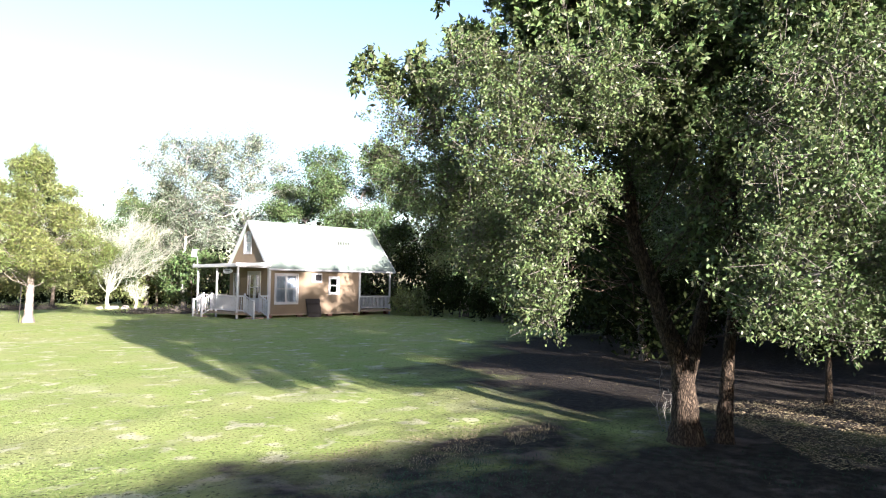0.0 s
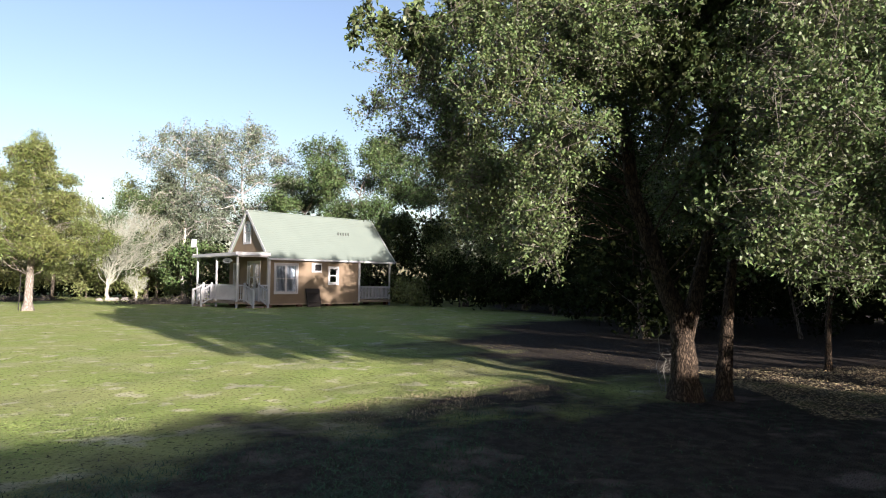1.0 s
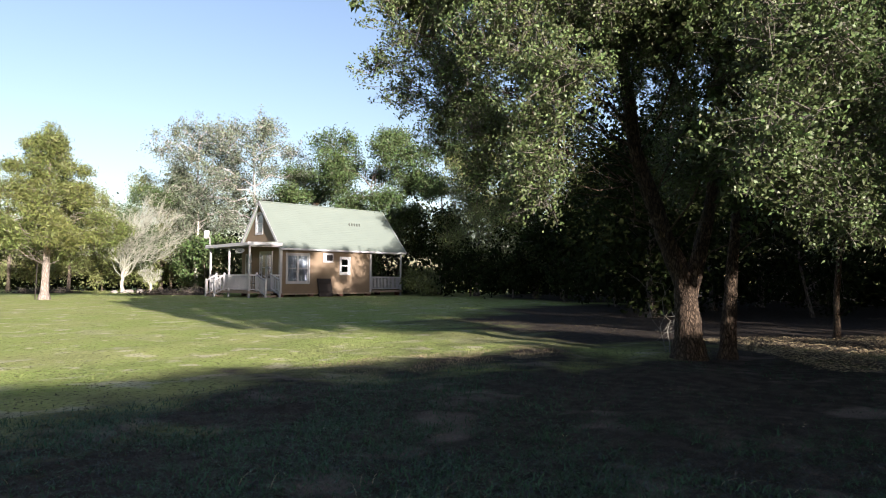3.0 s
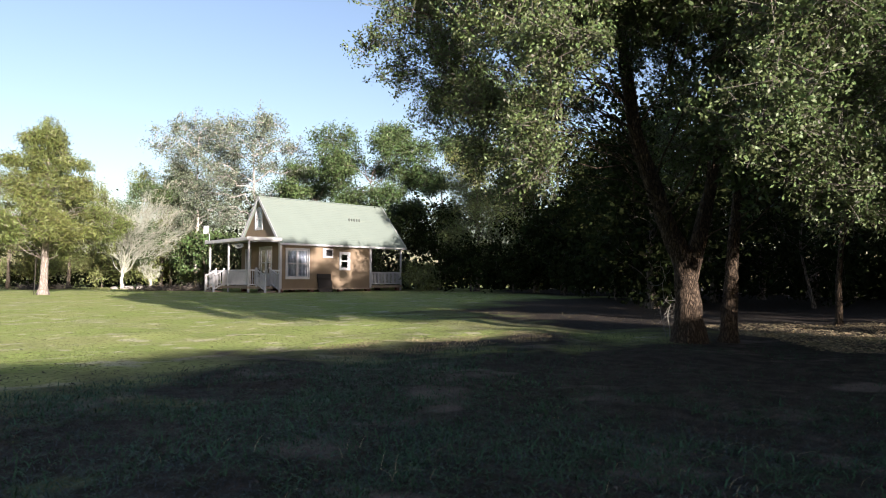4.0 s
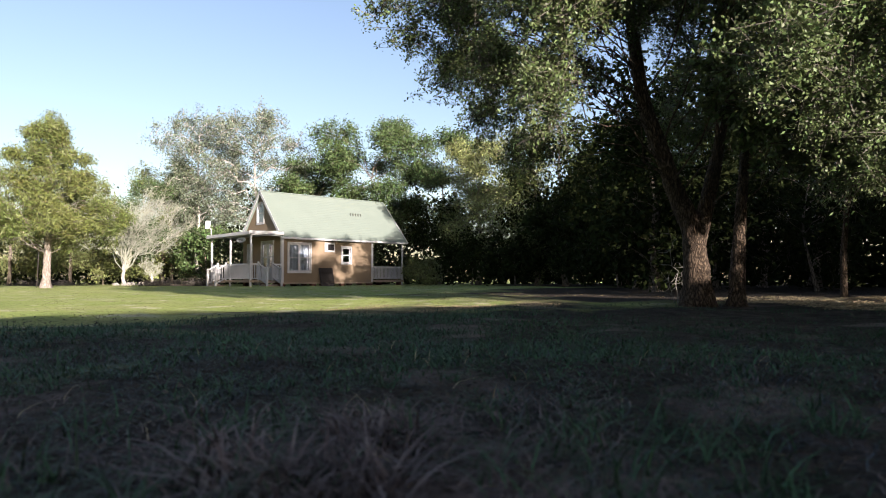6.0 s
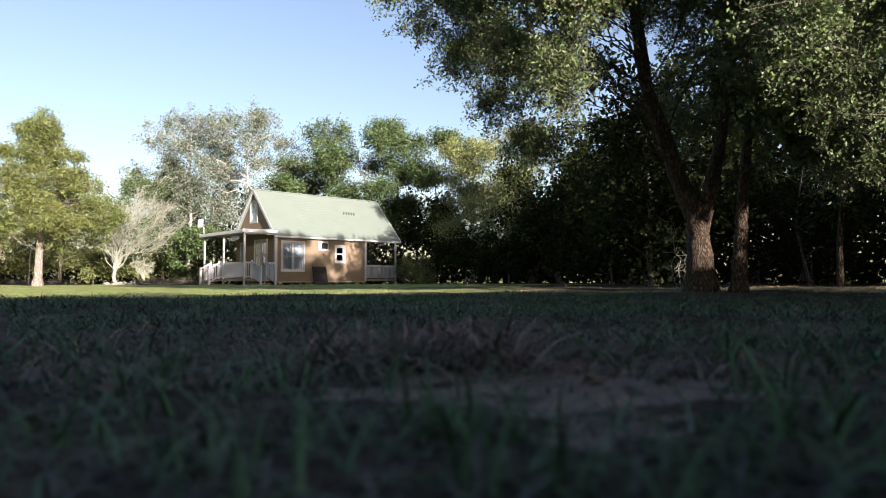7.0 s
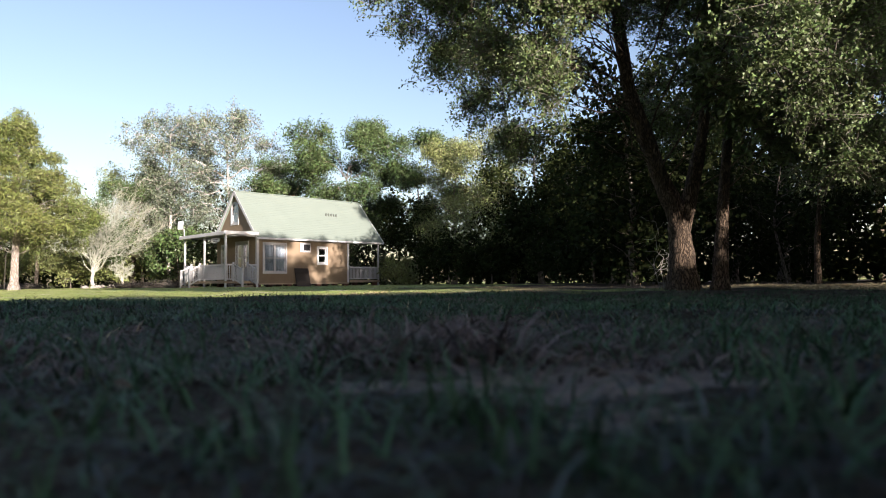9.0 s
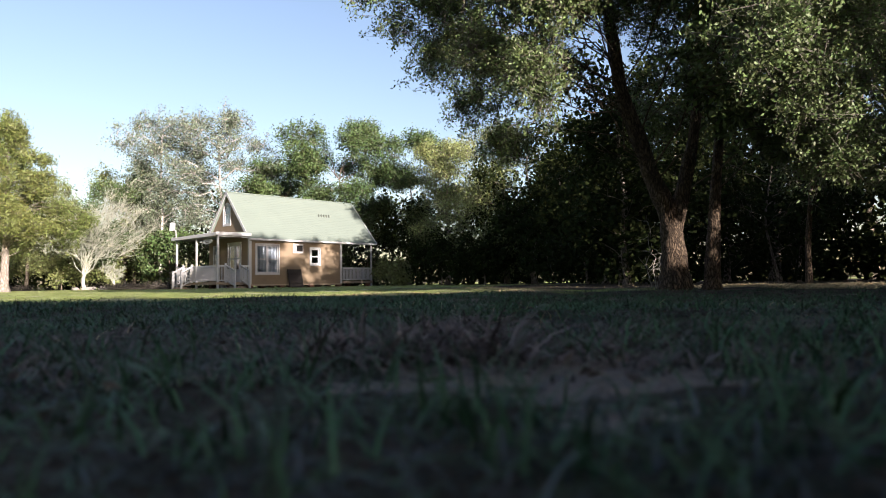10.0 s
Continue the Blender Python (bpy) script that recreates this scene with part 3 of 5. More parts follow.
def forest_tree(right, ahead, height, spread, leaves, mat, seed, label, bark_mat=GREY_BARK, leaf=0.16, low=0.3, name="tree", clumps=9, hang=0.3, shell=0.4, twig_mat=None, twig_radius=0.012, trunk=None, limb=1.0, twig_step=4):
    rng = np.random.default_rng(seed)
    x, y = spot(right, ahead)
    base = (x, y, float(land(x, y)) - 0.05)
    full = mat is DEEP_LEAF
    fill, size = (1.0, 1.0) if mat is SHADE_LEAF else (2.3, 0.74) if full else (1.9, 0.72)
    r = trunk or height * (0.012 if full else 0.016)
    lean = rng.normal(0, 0.05, 2)
    stem = [(0, 0, 0)] + [(lean[0] * h + rng.normal(0, 0.12), lean[1] * h + rng.normal(0, 0.12), h) for h in np.linspace(0.2, 0.62 if full else 0.85, 5) * height]
    blobs = []
    mid, half = height * (1 + low) / 2, height * (1 - low) / 2
    for i in range(clumps):
        f = 1 - 2 * (i + 0.5) / clumps
        a = i * 2.4 + rng.uniform(-0.5, 0.5)
        h = mid + half * 0.86 * f
        reach = spread * math.sqrt(1 - (0.95 * f) ** 2) * rng.uniform(0.6 if full else 0.3, 1.0)
        s = spread * (rng.uniform(0.34, 0.52) if full else rng.uniform(0.30, 0.50))
        blobs.append((lean[0] * h + reach * math.cos(a), lean[1] * h + reach * math.sin(a), h, s, s, s * (0.56 if full else 0.66), int(fill * leaves / clumps)))
    return make_tree(name, base, [(stem, r)], blobs, mat, bark_mat, label, seed, leaf=leaf * size, width=leaf * size * 0.54, per_twig=48, tuft=0.5, spray=1.3, sprig=0.35 if full else 0.8, droop=0.08, twig_radius=twig_radius, hang=hang, shell=shell, twig_mat=twig_mat, twig_step=twig_step, limb=limb)


# trees behind the cabin
THIN, OAKISH, OLIVE, EDGE = ("tall pale-limbed tree with thin grey-green foliage", "dense green oak behind the cabin", "olive-green woodland tree with thin branches", "dense woodland tree at the lawn's edge")
for row in [(-19.8, 50.0, 13.8, 4.2, 11000, GREY_LEAF, 21, THIN, PALE_BARK, 0.22, 0.3), (-15.4, 50.5, 13.6, 4.0, 11000, GREY_LEAF, 22, THIN, PALE_BARK, 0.22, 0.32)]:
    forest_tree(*row, clumps=20, shell=0.5, twig_mat=PALE_BARK, twig_radius=0.026, trunk=0.15, limb=1.7, twig_step=1)
for row in [(-25.0, 55.0, 10.8, 4.4, 11520, OLIVE_LEAF, 23, OLIVE, GREY_BARK, 0.24, 0.05), (-30.5, 51.0, 8.6, 3.6, 10080, OLIVE_LEAF, 20, OLIVE, GREY_BARK, 0.2, 0.1), (-36.0, 52.0, 9.0, 3.6, 8640, OLIVE_LEAF, 19, OLIVE, GREY_BARK, 0.2, 0.1),
            (-23.0, 52.5, 9.6, 3.4, 14500, DEEP_LEAF, 35, OLIVE, GREY_BARK, 0.19, 0.12), (-10.8, 49.5, 10.8, 3.8, 15000, DEEP_LEAF, 24, OAKISH, GREY_BARK, 0.23, 0.2),
            (-6.4, 48.5, 12.9, 4.3, 17000, DEEP_LEAF, 25, OAKISH, GREY_BARK, 0.23, 0.28), (-1.2, 48.5, 11.9, 3.3, 15000, DEEP_LEAF, 26, OAKISH, GREY_BARK, 0.22, 0.12),
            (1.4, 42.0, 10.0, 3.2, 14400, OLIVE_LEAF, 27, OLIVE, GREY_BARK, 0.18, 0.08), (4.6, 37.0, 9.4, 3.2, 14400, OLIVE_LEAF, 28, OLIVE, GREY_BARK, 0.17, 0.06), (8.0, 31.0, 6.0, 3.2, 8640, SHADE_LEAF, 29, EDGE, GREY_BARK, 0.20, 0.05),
            # wood-edge trees in shade-dark leaves, which keep the wood's depth black
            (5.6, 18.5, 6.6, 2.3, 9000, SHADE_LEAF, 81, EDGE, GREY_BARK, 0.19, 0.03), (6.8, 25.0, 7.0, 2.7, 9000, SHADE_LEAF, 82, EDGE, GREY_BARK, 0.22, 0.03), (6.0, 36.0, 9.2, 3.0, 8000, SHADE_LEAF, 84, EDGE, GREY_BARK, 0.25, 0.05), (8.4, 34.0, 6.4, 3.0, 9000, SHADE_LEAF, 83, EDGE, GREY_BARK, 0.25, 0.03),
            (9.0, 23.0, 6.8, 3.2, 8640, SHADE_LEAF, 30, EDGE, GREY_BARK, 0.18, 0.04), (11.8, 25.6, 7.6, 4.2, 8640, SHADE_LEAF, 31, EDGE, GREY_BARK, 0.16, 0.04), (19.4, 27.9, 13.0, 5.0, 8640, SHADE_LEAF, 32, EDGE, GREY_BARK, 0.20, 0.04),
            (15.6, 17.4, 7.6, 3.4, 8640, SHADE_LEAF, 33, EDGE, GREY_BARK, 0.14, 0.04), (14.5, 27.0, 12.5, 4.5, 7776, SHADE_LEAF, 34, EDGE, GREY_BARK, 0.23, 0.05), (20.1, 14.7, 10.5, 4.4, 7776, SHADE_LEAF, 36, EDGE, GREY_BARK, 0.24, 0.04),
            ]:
    forest_tree(*row, clumps=(11 if row[5] is DEEP_LEAF else 15) if row[1] > 44 else 22, shell=0.36 if row[5] is DEEP_LEAF else 0.5)

# bushes along the wood's edge
def bush(right, ahead, height, spread, leaves, mat, seed, leaf=0.13):
    rng = np.random.default_rng(seed)
    x, y = spot(right, ahead)
    base = (x, y, float(land(x, y)) - 0.05)
    stems = [([(0, 0, 0), (rng.normal(0, 0.2), rng.normal(0, 0.2), height * 0.4), (rng.normal(0, 0.4), rng.normal(0, 0.4), height * 0.8)], 0.05)]
    blobs = []
    for i in range(6):
        a = i * 2.1 + rng.uniform(-0.4, 0.4)
        s = spread * rng.uniform(0.4, 0.6)
        blobs.append((spread * 0.55 * math.cos(a), spread * 0.55 * math.sin(a), height * rng.uniform(0.25, 0.8), s, s, height * 0.28, leaves // 6))
    return make_tree("bush", base, stems, blobs, mat, GREY_BARK, "leafy shrub at the edge of the wood", seed, leaf=leaf * 1.2, width=leaf * 0.62, per_twig=12, droop=0.05, twig_radius=0.008, twig_step=3, category="bush", group="shrubs at the wood's edge")


for i, (r_, a_, h_, s_) in enumerate([(-34, 54, 3.8, 2.8), (-30, 55, 3.6, 2.6), (-26, 55, 3.8, 2.6), (-22.4, 54, 4.2, 2.4), (-19, 49.5, 5.2, 2.8), (-15.5, 50, 5.6, 2.9),
                                      (-12, 49.5, 5.4, 2.8), (-8, 49.5, 5.0, 2.6), (-4.4, 48.5, 5.2, 2.6), (-1.2, 46.0, 6.4, 2.6), (1.0, 41, 5.6, 2.4), (3.2, 35.5, 4.4, 2.2), (5.2, 31, 4.4, 2.2),
                                      (6.4, 26, 4.4, 2.1), (6.0, 20.5, 4.2, 1.9), (8.4, 24.0, 5.2, 2.5), (10.2, 18.9, 4.6, 2.3), (14.9, 20.8, 5.6, 2.7), (13.0, 14.3, 4.4, 2.2), (17.8, 12.4, 5.0, 2.3), (12, 21, 5.0, 2.3)]):
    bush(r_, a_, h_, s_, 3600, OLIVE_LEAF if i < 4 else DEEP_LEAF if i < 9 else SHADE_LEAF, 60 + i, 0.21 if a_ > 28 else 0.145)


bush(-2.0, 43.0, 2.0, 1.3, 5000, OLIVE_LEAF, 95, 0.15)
# unseen shrubs added on the right to block low sun from the wood
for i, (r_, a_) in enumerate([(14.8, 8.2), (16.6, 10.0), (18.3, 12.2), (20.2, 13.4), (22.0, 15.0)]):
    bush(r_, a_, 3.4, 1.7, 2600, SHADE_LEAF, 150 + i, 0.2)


def unseen_shade_oaks():
    """Two spreading oaks added unseen beyond the yard's right-hand edge, clumps placed to shape shade."""
    def row(base, clumps):
        return [(x - base[0], y - base[1], z, r, r, r * 0.8, n) for x, y, z, r, n in clumps]

    left, right = (-8.6, -39.4, LEVEL - 0.05), (-2.6, -39.2, LEVEL - 0.05)
    make_tree("oak_tree", left, [([(0, 0, 0), (0.1, 0, 1.4), (0.0, 0.2, 3.2), (0.2, 0.1, 5.6), (0.4, 0, 8.2)], 0.24)],
              row(left, [(-10.6, -39.0, 4.3, 1.0, 1430), (-9.4, -39.2, 5.6, 1.2, 1760), (-8.2, -39.0, 4.4, 1.2, 1760), (-7.2, -39.2, 5.8, 1.2, 1760), (-8.4, -39.4, 7.2, 1.1, 1430), (-6.4, -39.0, 4.4, 1.1, 1650),
                         (-6.5, -39.2, 7.4, 1.0, 1430), (-6.3, -39.0, 9.0, 0.85, 935), (-6.2, -39.0, 9.9, 0.8, 825), (-5.2, -39.0, 10.0, 0.7, 660), (-5.6, -39.2, 8.2, 0.7, 825), (-9.8, -39.4, 7.0, 0.9, 880), (-11.7, -38.8, 4.15, 1.1, 715), (-11.0, -38.6, 5.7, 1.1, 715), (-12.2, -38.8, 5.5, 0.9, 495), (-11.6, -38.9, 7.1, 1.0, 550), (-9.0, -38.8, 5.0, 1.2, 1650), (-7.8, -39.0, 5.2, 1.2, 1650), (-9.8, -39.0, 4.6, 1.0, 1320), (-7.5, -39.0, 2.95, 0.8, 1430), (-6.6, -39.0, 3.0, 0.8, 1320),
                         (-12.6, -38.8, 3.25, 0.6, 1500), (-12.0, -38.7, 3.2, 0.6, 1700), (-11.4, -38.8, 3.2, 0.6, 1700), (-10.8, -38.9, 3.2, 0.6, 1600), (-12.3, -38.8, 4.3, 0.75, 1320), (-11.4, -38.7, 4.4, 0.75, 1320), (-11.8, -38.8, 5.6, 0.8, 1500), (-12.78, -39.0, 1.98, 0.3, 500), (-11.3, -39.0, 2.25, 0.42, 700), (-10.6, -39.0, 2.2, 0.42, 700), (-13.9, -39.0, 3.6, 0.6, 480), (-13.4, -39.0, 4.6, 0.7, 330), (-12.9, -39.0, 4.9, 0.7, 1000)]),
              OAK_LEAF, OAK_BARK, "unseen broad oak placed to shade cabin, trunk and lawn", 14, leaf=0.16, width=0.085, per_twig=16, droop=0.05, twig_radius=0.008)
    make_tree("oak_tree", right, [([(0, 0, 0), (-0.1, 0, 1.2), (0.0, 0.1, 3.0), (0.1, 0.2, 5.4), (0.3, 0.2, 8.0)], 0.22)],
              row(right, [(-5.0, -39.0, 5.0, 1.2, 1760), (-3.6, -39.2, 4.2, 1.2, 1760), (-3.8, -39.0, 6.4, 1.1, 1650), (-2.2, -39.0, 5.2, 1.2, 1760), (-0.8, -39.2, 4.4, 1.2, 1760), (-0.9, -39.0, 6.4, 1.0, 1430), (0.8, -39.0, 5.0, 1.2, 1760),
                          (-2.4, -39.0, 7.3, 0.8, 990), (-4.1, -39.0, 8.2, 0.5, 330), (-3.2, -39.0, 9.9, 0.65, 550), (-2.4, -39.1, 10.1, 0.55, 440), (-2.5, -39.0, 8.5, 0.5, 385), (-1.5, -39.0, 8.0, 0.45, 275), (1.8, -39.0, 6.4, 0.9, 1100), (2.6, -39.0, 4.6, 1.1, 1430)]),
              OAK_LEAF, OAK_BARK, "unseen broad oak placed to shade cabin, trunk and lawn", 15, leaf=0.16, width=0.085, per_twig=16, droop=0.05, twig_radius=0.008)


unseen_shade_oaks()


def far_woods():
    """Distant woodland that closes the lawn all round its far side, in leaves darkened for shade."""
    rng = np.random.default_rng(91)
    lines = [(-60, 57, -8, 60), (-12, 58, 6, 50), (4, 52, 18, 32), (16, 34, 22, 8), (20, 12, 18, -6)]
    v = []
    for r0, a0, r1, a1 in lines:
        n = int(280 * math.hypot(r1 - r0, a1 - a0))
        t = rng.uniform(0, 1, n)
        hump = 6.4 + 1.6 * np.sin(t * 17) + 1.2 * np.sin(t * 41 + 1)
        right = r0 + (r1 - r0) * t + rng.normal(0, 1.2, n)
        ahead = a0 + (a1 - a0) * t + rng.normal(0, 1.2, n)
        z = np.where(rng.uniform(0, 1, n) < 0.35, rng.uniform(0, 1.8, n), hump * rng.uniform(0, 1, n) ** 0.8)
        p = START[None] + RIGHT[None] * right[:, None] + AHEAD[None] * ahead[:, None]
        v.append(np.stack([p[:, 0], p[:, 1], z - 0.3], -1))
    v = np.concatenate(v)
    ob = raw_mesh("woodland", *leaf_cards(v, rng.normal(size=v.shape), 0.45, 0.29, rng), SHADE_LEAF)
    tagged(ob, "tangled woodland in shade-dark leaves beyond the lawn", "woodland", kind="stuff")


far_woods()


def pine_tree():
    rng = np.random.default_rng(41)
    x, y = -11.34, 2.54
    base = (x, y, float(land(x, y)) - 0.05)
    blobs = []
    for h in np.arange(2.6, 8.0, 0.58):
        reach = 4.3 * (1 - ((h - 2.1) / 6.4) ** 1.25)
        n = max(5, int(reach * 3.6))
        for j in range(n):
            a = 2 * math.pi * (j + rng.uniform(-0.35, 0.35)) / n + h * 1.7
            d = reach * rng.uniform(0.2, 1.06)
            s = rng.uniform(0.5, 0.95) * (0.72 + 0.08 * reach)
            blobs.append((d * math.cos(a), d * math.sin(a), h + rng.uniform(-0.35, 0.35), s, s, s * 0.62, 640))
    blobs.append((0.1, 0.0, 8.1, 0.6, 0.6, 0.7, 900))
    return make_tree("pine_tree", base, [([(0, 0, 0), (0.05, 0, 2), (0.1, 0.02, 4), (0.05, 0, 6.0), (0.1, 0, 8.3)], 0.19)], blobs, NEEDLE, PINE_BARK,
                     "yellow-green young pine with a bare lower trunk", 42, leaf=0.21, width=0.040, per_twig=30, tuft=0.5, spray=0.55, sprig=0.4, limb=0.6, droop=0.03, twig_radius=0.008, hang=0.0, shell=0.35)


pine_tree()


def bare_tree(x, y, height, spread, seed, scale=1.0):
    rng = np.random.default_rng(seed)
    base = (x, y, float(land(x, y)) - 0.05)
    tree = thing("bare_tree", base, "pale leafless tree with a dense fan of twigs", "tree", "bare trees")
    stem = bend(np.array([[0, 0, 0.0]]), np.array([[0.1, 0.0, height * 0.28]]), 8, rng, 0, 0.03)
    v, q = tubes(stem, (0.12 * scale * np.array([1.5, 1.15, 1, 0.95, 0.9, 0.85, 0.8, 0.7]))[None], 10)
    raw_mesh("trunk", v, q, PALE_BARK, tree, smooth=True)
    n1, n2, n3 = (32, 13, 11) if height > 4 else (14, 8, 8)
    a = np.linspace(0, 2 * np.pi, n1, endpoint=False) + rng.uniform(-0.2, 0.2, n1)
    up = rng.uniform(0.32, 0.9, n1)
    out = spread * rng.uniform(0.75, 1.0, n1) * np.sqrt(np.maximum(1 - ((up - 0.45) / 0.62) ** 2, 0.05))
    ends = np.stack([out * np.cos(a), out * np.sin(a), height * up], -1)
    limbs = bend(stem[0][rng.integers(4, 8, n1)], ends, 8, rng, 0.12, 0.05)
    v1 = tubes(limbs, np.linspace(0.026, 0.011, 8)[None].repeat(n1, 0) * scale, 6)
    s0 = limbs[np.repeat(np.arange(n1), n2), rng.integers(2, 8, n1 * n2)]
    d = unit(np.repeat(ends, n2, 0) * [1, 1, 0.6] + rng.normal(size=(n1 * n2, 3)) * 1.4 + [0, 0, 0.7])
    subs = bend(s0, s0 + d * spread * rng.uniform(0.25, 0.5, (n1 * n2, 1)), 6, rng, 0.1, 0.06)
    v2 = tubes(subs, np.linspace(0.014, 0.008, 6)[None].repeat(n1 * n2, 0), 4)
    n = n1 * n2 * n3
    s1 = subs[np.repeat(np.arange(n1 * n2), n3), rng.integers(1, 6, n)]
    d = unit(np.repeat(d, n3, 0) + rng.normal(size=(n, 3)) * 0.8 + [0, 0, 0.15])
    tw = bend(s1, s1 + d * spread * rng.uniform(0.1, 0.26, (n, 1)), 4, rng, 0.05, 0.08)
    v3 = tubes(tw, np.linspace(0.008, 0.005, 4)[None].repeat(n, 0), 3)
    raw_mesh("branchwork", *join([v1, v2]), DRY_TWIG, tree)["kind"] = "stuff"
    raw_mesh("fine_branching", *v3, DRY_TWIG, tree)["kind"] = "stuff"
    return tree


bare_tree(-3.2, 17.9, 7.1, 4.2, 51)
bare_tree(-1.65, 16.6, 2.5, 0.8, 52, 0.8)


# ---- cabin ----
HG = -0.33
cabin = thing("cabin", (0, 0, 0), "small tan cabin with a sage roof and white-railed porches", "house")


def wall_boxes(bm, a0, a1, z0, z1, y0, y1, holes):
    """One wall slab along x with rectangular openings (x0, x1, z0, z1) cut right through."""
    xs = sorted({a0, a1, *(h[0] for h in holes), *(h[1] for h in holes)})
    zs = sorted({z0, z1, *(h[2] for h in holes), *(h[3] for h in holes)})
    for l, r in zip(xs, xs[1:]):
        for lo, hi in zip(zs, zs[1:]):
            if not any(h[0] <= l and h[1] >= r and h[2] <= lo and h[3] >= hi for h in holes):
                box(bm, l, r, y0, y1, lo, hi)
    bmesh.ops.remove_doubles(bm, verts=bm.verts, dist=1e-4)
    bm.verts.index_update()
    seen = {}
    for f in bm.faces:
        seen.setdefault(tuple(sorted(v.index for v in f.verts)), []).append(f)
    bmesh.ops.delete(bm, geom=[f for fs in seen.values() if len(fs) > 1 for f in fs], context="FACES_ONLY")
    return bm


W, RIDGE_Y, RIDGE_Z, EAVE_Z, LEN = 4.88, 2.44, 5.45, 2.51, 6.55
BIG, SMALL, UNIT = (0.46, 1.89, 0.52, 2.17), (4.19, 4.81, 1.08, 2.04), (2.92, 3.60, 1.80, 2.25)
part("wall", wall_boxes(bmesh.new(), 0, LEN, -0.12, 2.62, 0, 0.12, [BIG, SMALL, UNIT]), TAN, cabin, "tan painted side wall")
part("wall", wall_boxes(bmesh.new(), 0, LEN, -0.12, 2.62, W - 0.12, W, []), TAN, cabin, "tan painted side wall")
TURN = Matrix.Rotation(radians(-90), 4, "Z")
DOOR, SLIM = (-2.42, -1.0, 0.03, 2.28), (-4.25, -3.65, 0.75, 2.2)


def gable_end(x, holes, arch=None):
    """End wall facing -x, square part and triangle, as wall along local x turned about z."""
    bm = wall_boxes(bmesh.new(), -W + 0.121, -0.121, -0.12, 2.62, 0, 0.12, holes)
    top = RIDGE_Z - 0.12
    tri = [(-W, 2.62), (0, 2.62), (-RIDGE_Y, top)]
    if arch:
        c, half, z0, z1 = arch
        edge = lambda u: 2.62 + (top - 2.62) * (1 - abs(u + RIDGE_Y) / RIDGE_Y)
        polys = [[(-W, 2.62), (c - half, 2.62), (c - half, edge(c - half))],
                 [(c + half, 2.62), (0, 2.62), (c + half, edge(c + half))],
                 [(c - half, 2.62), (c + half, 2.62), (c + half, z0), (c - half, z0)],
                 [(c - half, z1), (c + half, z1), (c + half, edge(c + half)), (-RIDGE_Y, top), (c - half, edge(c - half))]]
    else:
        polys = [tri]
    for poly in polys:
        f = [bm.verts.new((u, 0, z)) for u, z in poly]
        b = [bm.verts.new((u, 0.12, z)) for u, z in poly]
        bm.faces.new(f)
        bm.faces.new(b[::-1])
        for i in range(len(f)):
            j = (i + 1) % len(f)
            bm.faces.new((f[j], f[i], b[i], b[j]))
    bmesh.ops.recalc_face_normals(bm, faces=bm.faces)
    bmesh.ops.transform(bm, matrix=Matrix.Translation((x, 0, 0)) @ TURN, verts=bm.verts)
    return part("wall", bm, TAN, cabin, "tan painted gable wall")


gable_end(0.0, [DOOR, SLIM], (-2.62, 0.40, 3.50, 4.72))
gable_end(LEN - 0.12, [(-3.4, -2.5, 0.03, 2.1)])
box_part("floor", (0, LEN, 0.12, W - 0.12, -0.12, 0.02), DECK, cabin, 0)
box_part("ceiling", (0.12, LEN - 0.12, 0.12, W - 0.12, 2.5, 2.56), PLASTER, cabin, 0)
box_part("partition", (3.0, 3.1, 0.12, W - 0.12, 0.02, 2.5), PLASTER, cabin, 0)


def roof_slope(side):
    bm = bmesh.new()
    out_y = -0.26 if side < 0 else W + 0.26
    x0, x1, t = -0.14, 9.25, 0.10
    low, high = Vector((0, out_y, EAVE_Z)), Vector((0, RIDGE_Y, RIDGE_Z))
    n = Vector((0, -(high.z - low.z), abs(high.y - low.y)) if side < 0 else (0, high.z - low.z, abs(high.y - low.y))).normalized()
    rows = 24
    pts = []
    for i in range(rows):
        a, b = low.lerp(high, i / rows), low.lerp(high, (i + 1) / rows)
        pts += [a + n * 0.005, b]
    loops = []
    for x in (x0, x1):
        loops.append([bm.verts.new((x, p.y, p.z)) for p in pts] + [bm.verts.new((x, p.y, p.z)) for p in (high - n * t, low - n * t)])
    k = len(loops[0])
    for i in range(k):
        j = (i + 1) % k
        bm.faces.new((loops[0][i], loops[1][i], loops[1][j], loops[0][j]))
    bm.faces.new(loops[0][::-1])
    bm.faces.new(loops[1])
    bmesh.ops.recalc_face_normals(bm, faces=bm.faces)
    return part("roof", bm, ROOF, cabin, "pale sage-green roof slope")


for side in (-1, 1):
    slope = roof_slope(side)
    out_y = -0.26 if side < 0 else W + 0.26
    box_part("fascia", (-0.14, 9.25, out_y - 0.025 if side < 0 else out_y, out_y if side < 0 else out_y + 0.025, EAVE_Z - 0.10, EAVE_Z + 0.005), WHITE, slope, 0.004)
    for x in (-0.165, 9.252):
        bm = bmesh.new()
        a, b = Vector((x, out_y, EAVE_Z - 0.06)), Vector((x, RIDGE_Y, RIDGE_Z - 0.06))
        beam(bm, a, b, 0.025, 0.17)
        part("bargeboard", bm, WHITE, slope)
box_part("ridge_cap", (-0.14, 9.25, RIDGE_Y - 0.08, RIDGE_Y + 0.08, RIDGE_Z - 0.03, RIDGE_Z + 0.03), ROOF, cabin, 0.02)
for x in (0.06, LEN - 0.06):
    box_part("corner_board", (x - 0.075, x + 0.075, -0.024, 0.001, -0.12, 2.4), WHITE, cabin, 0.004)
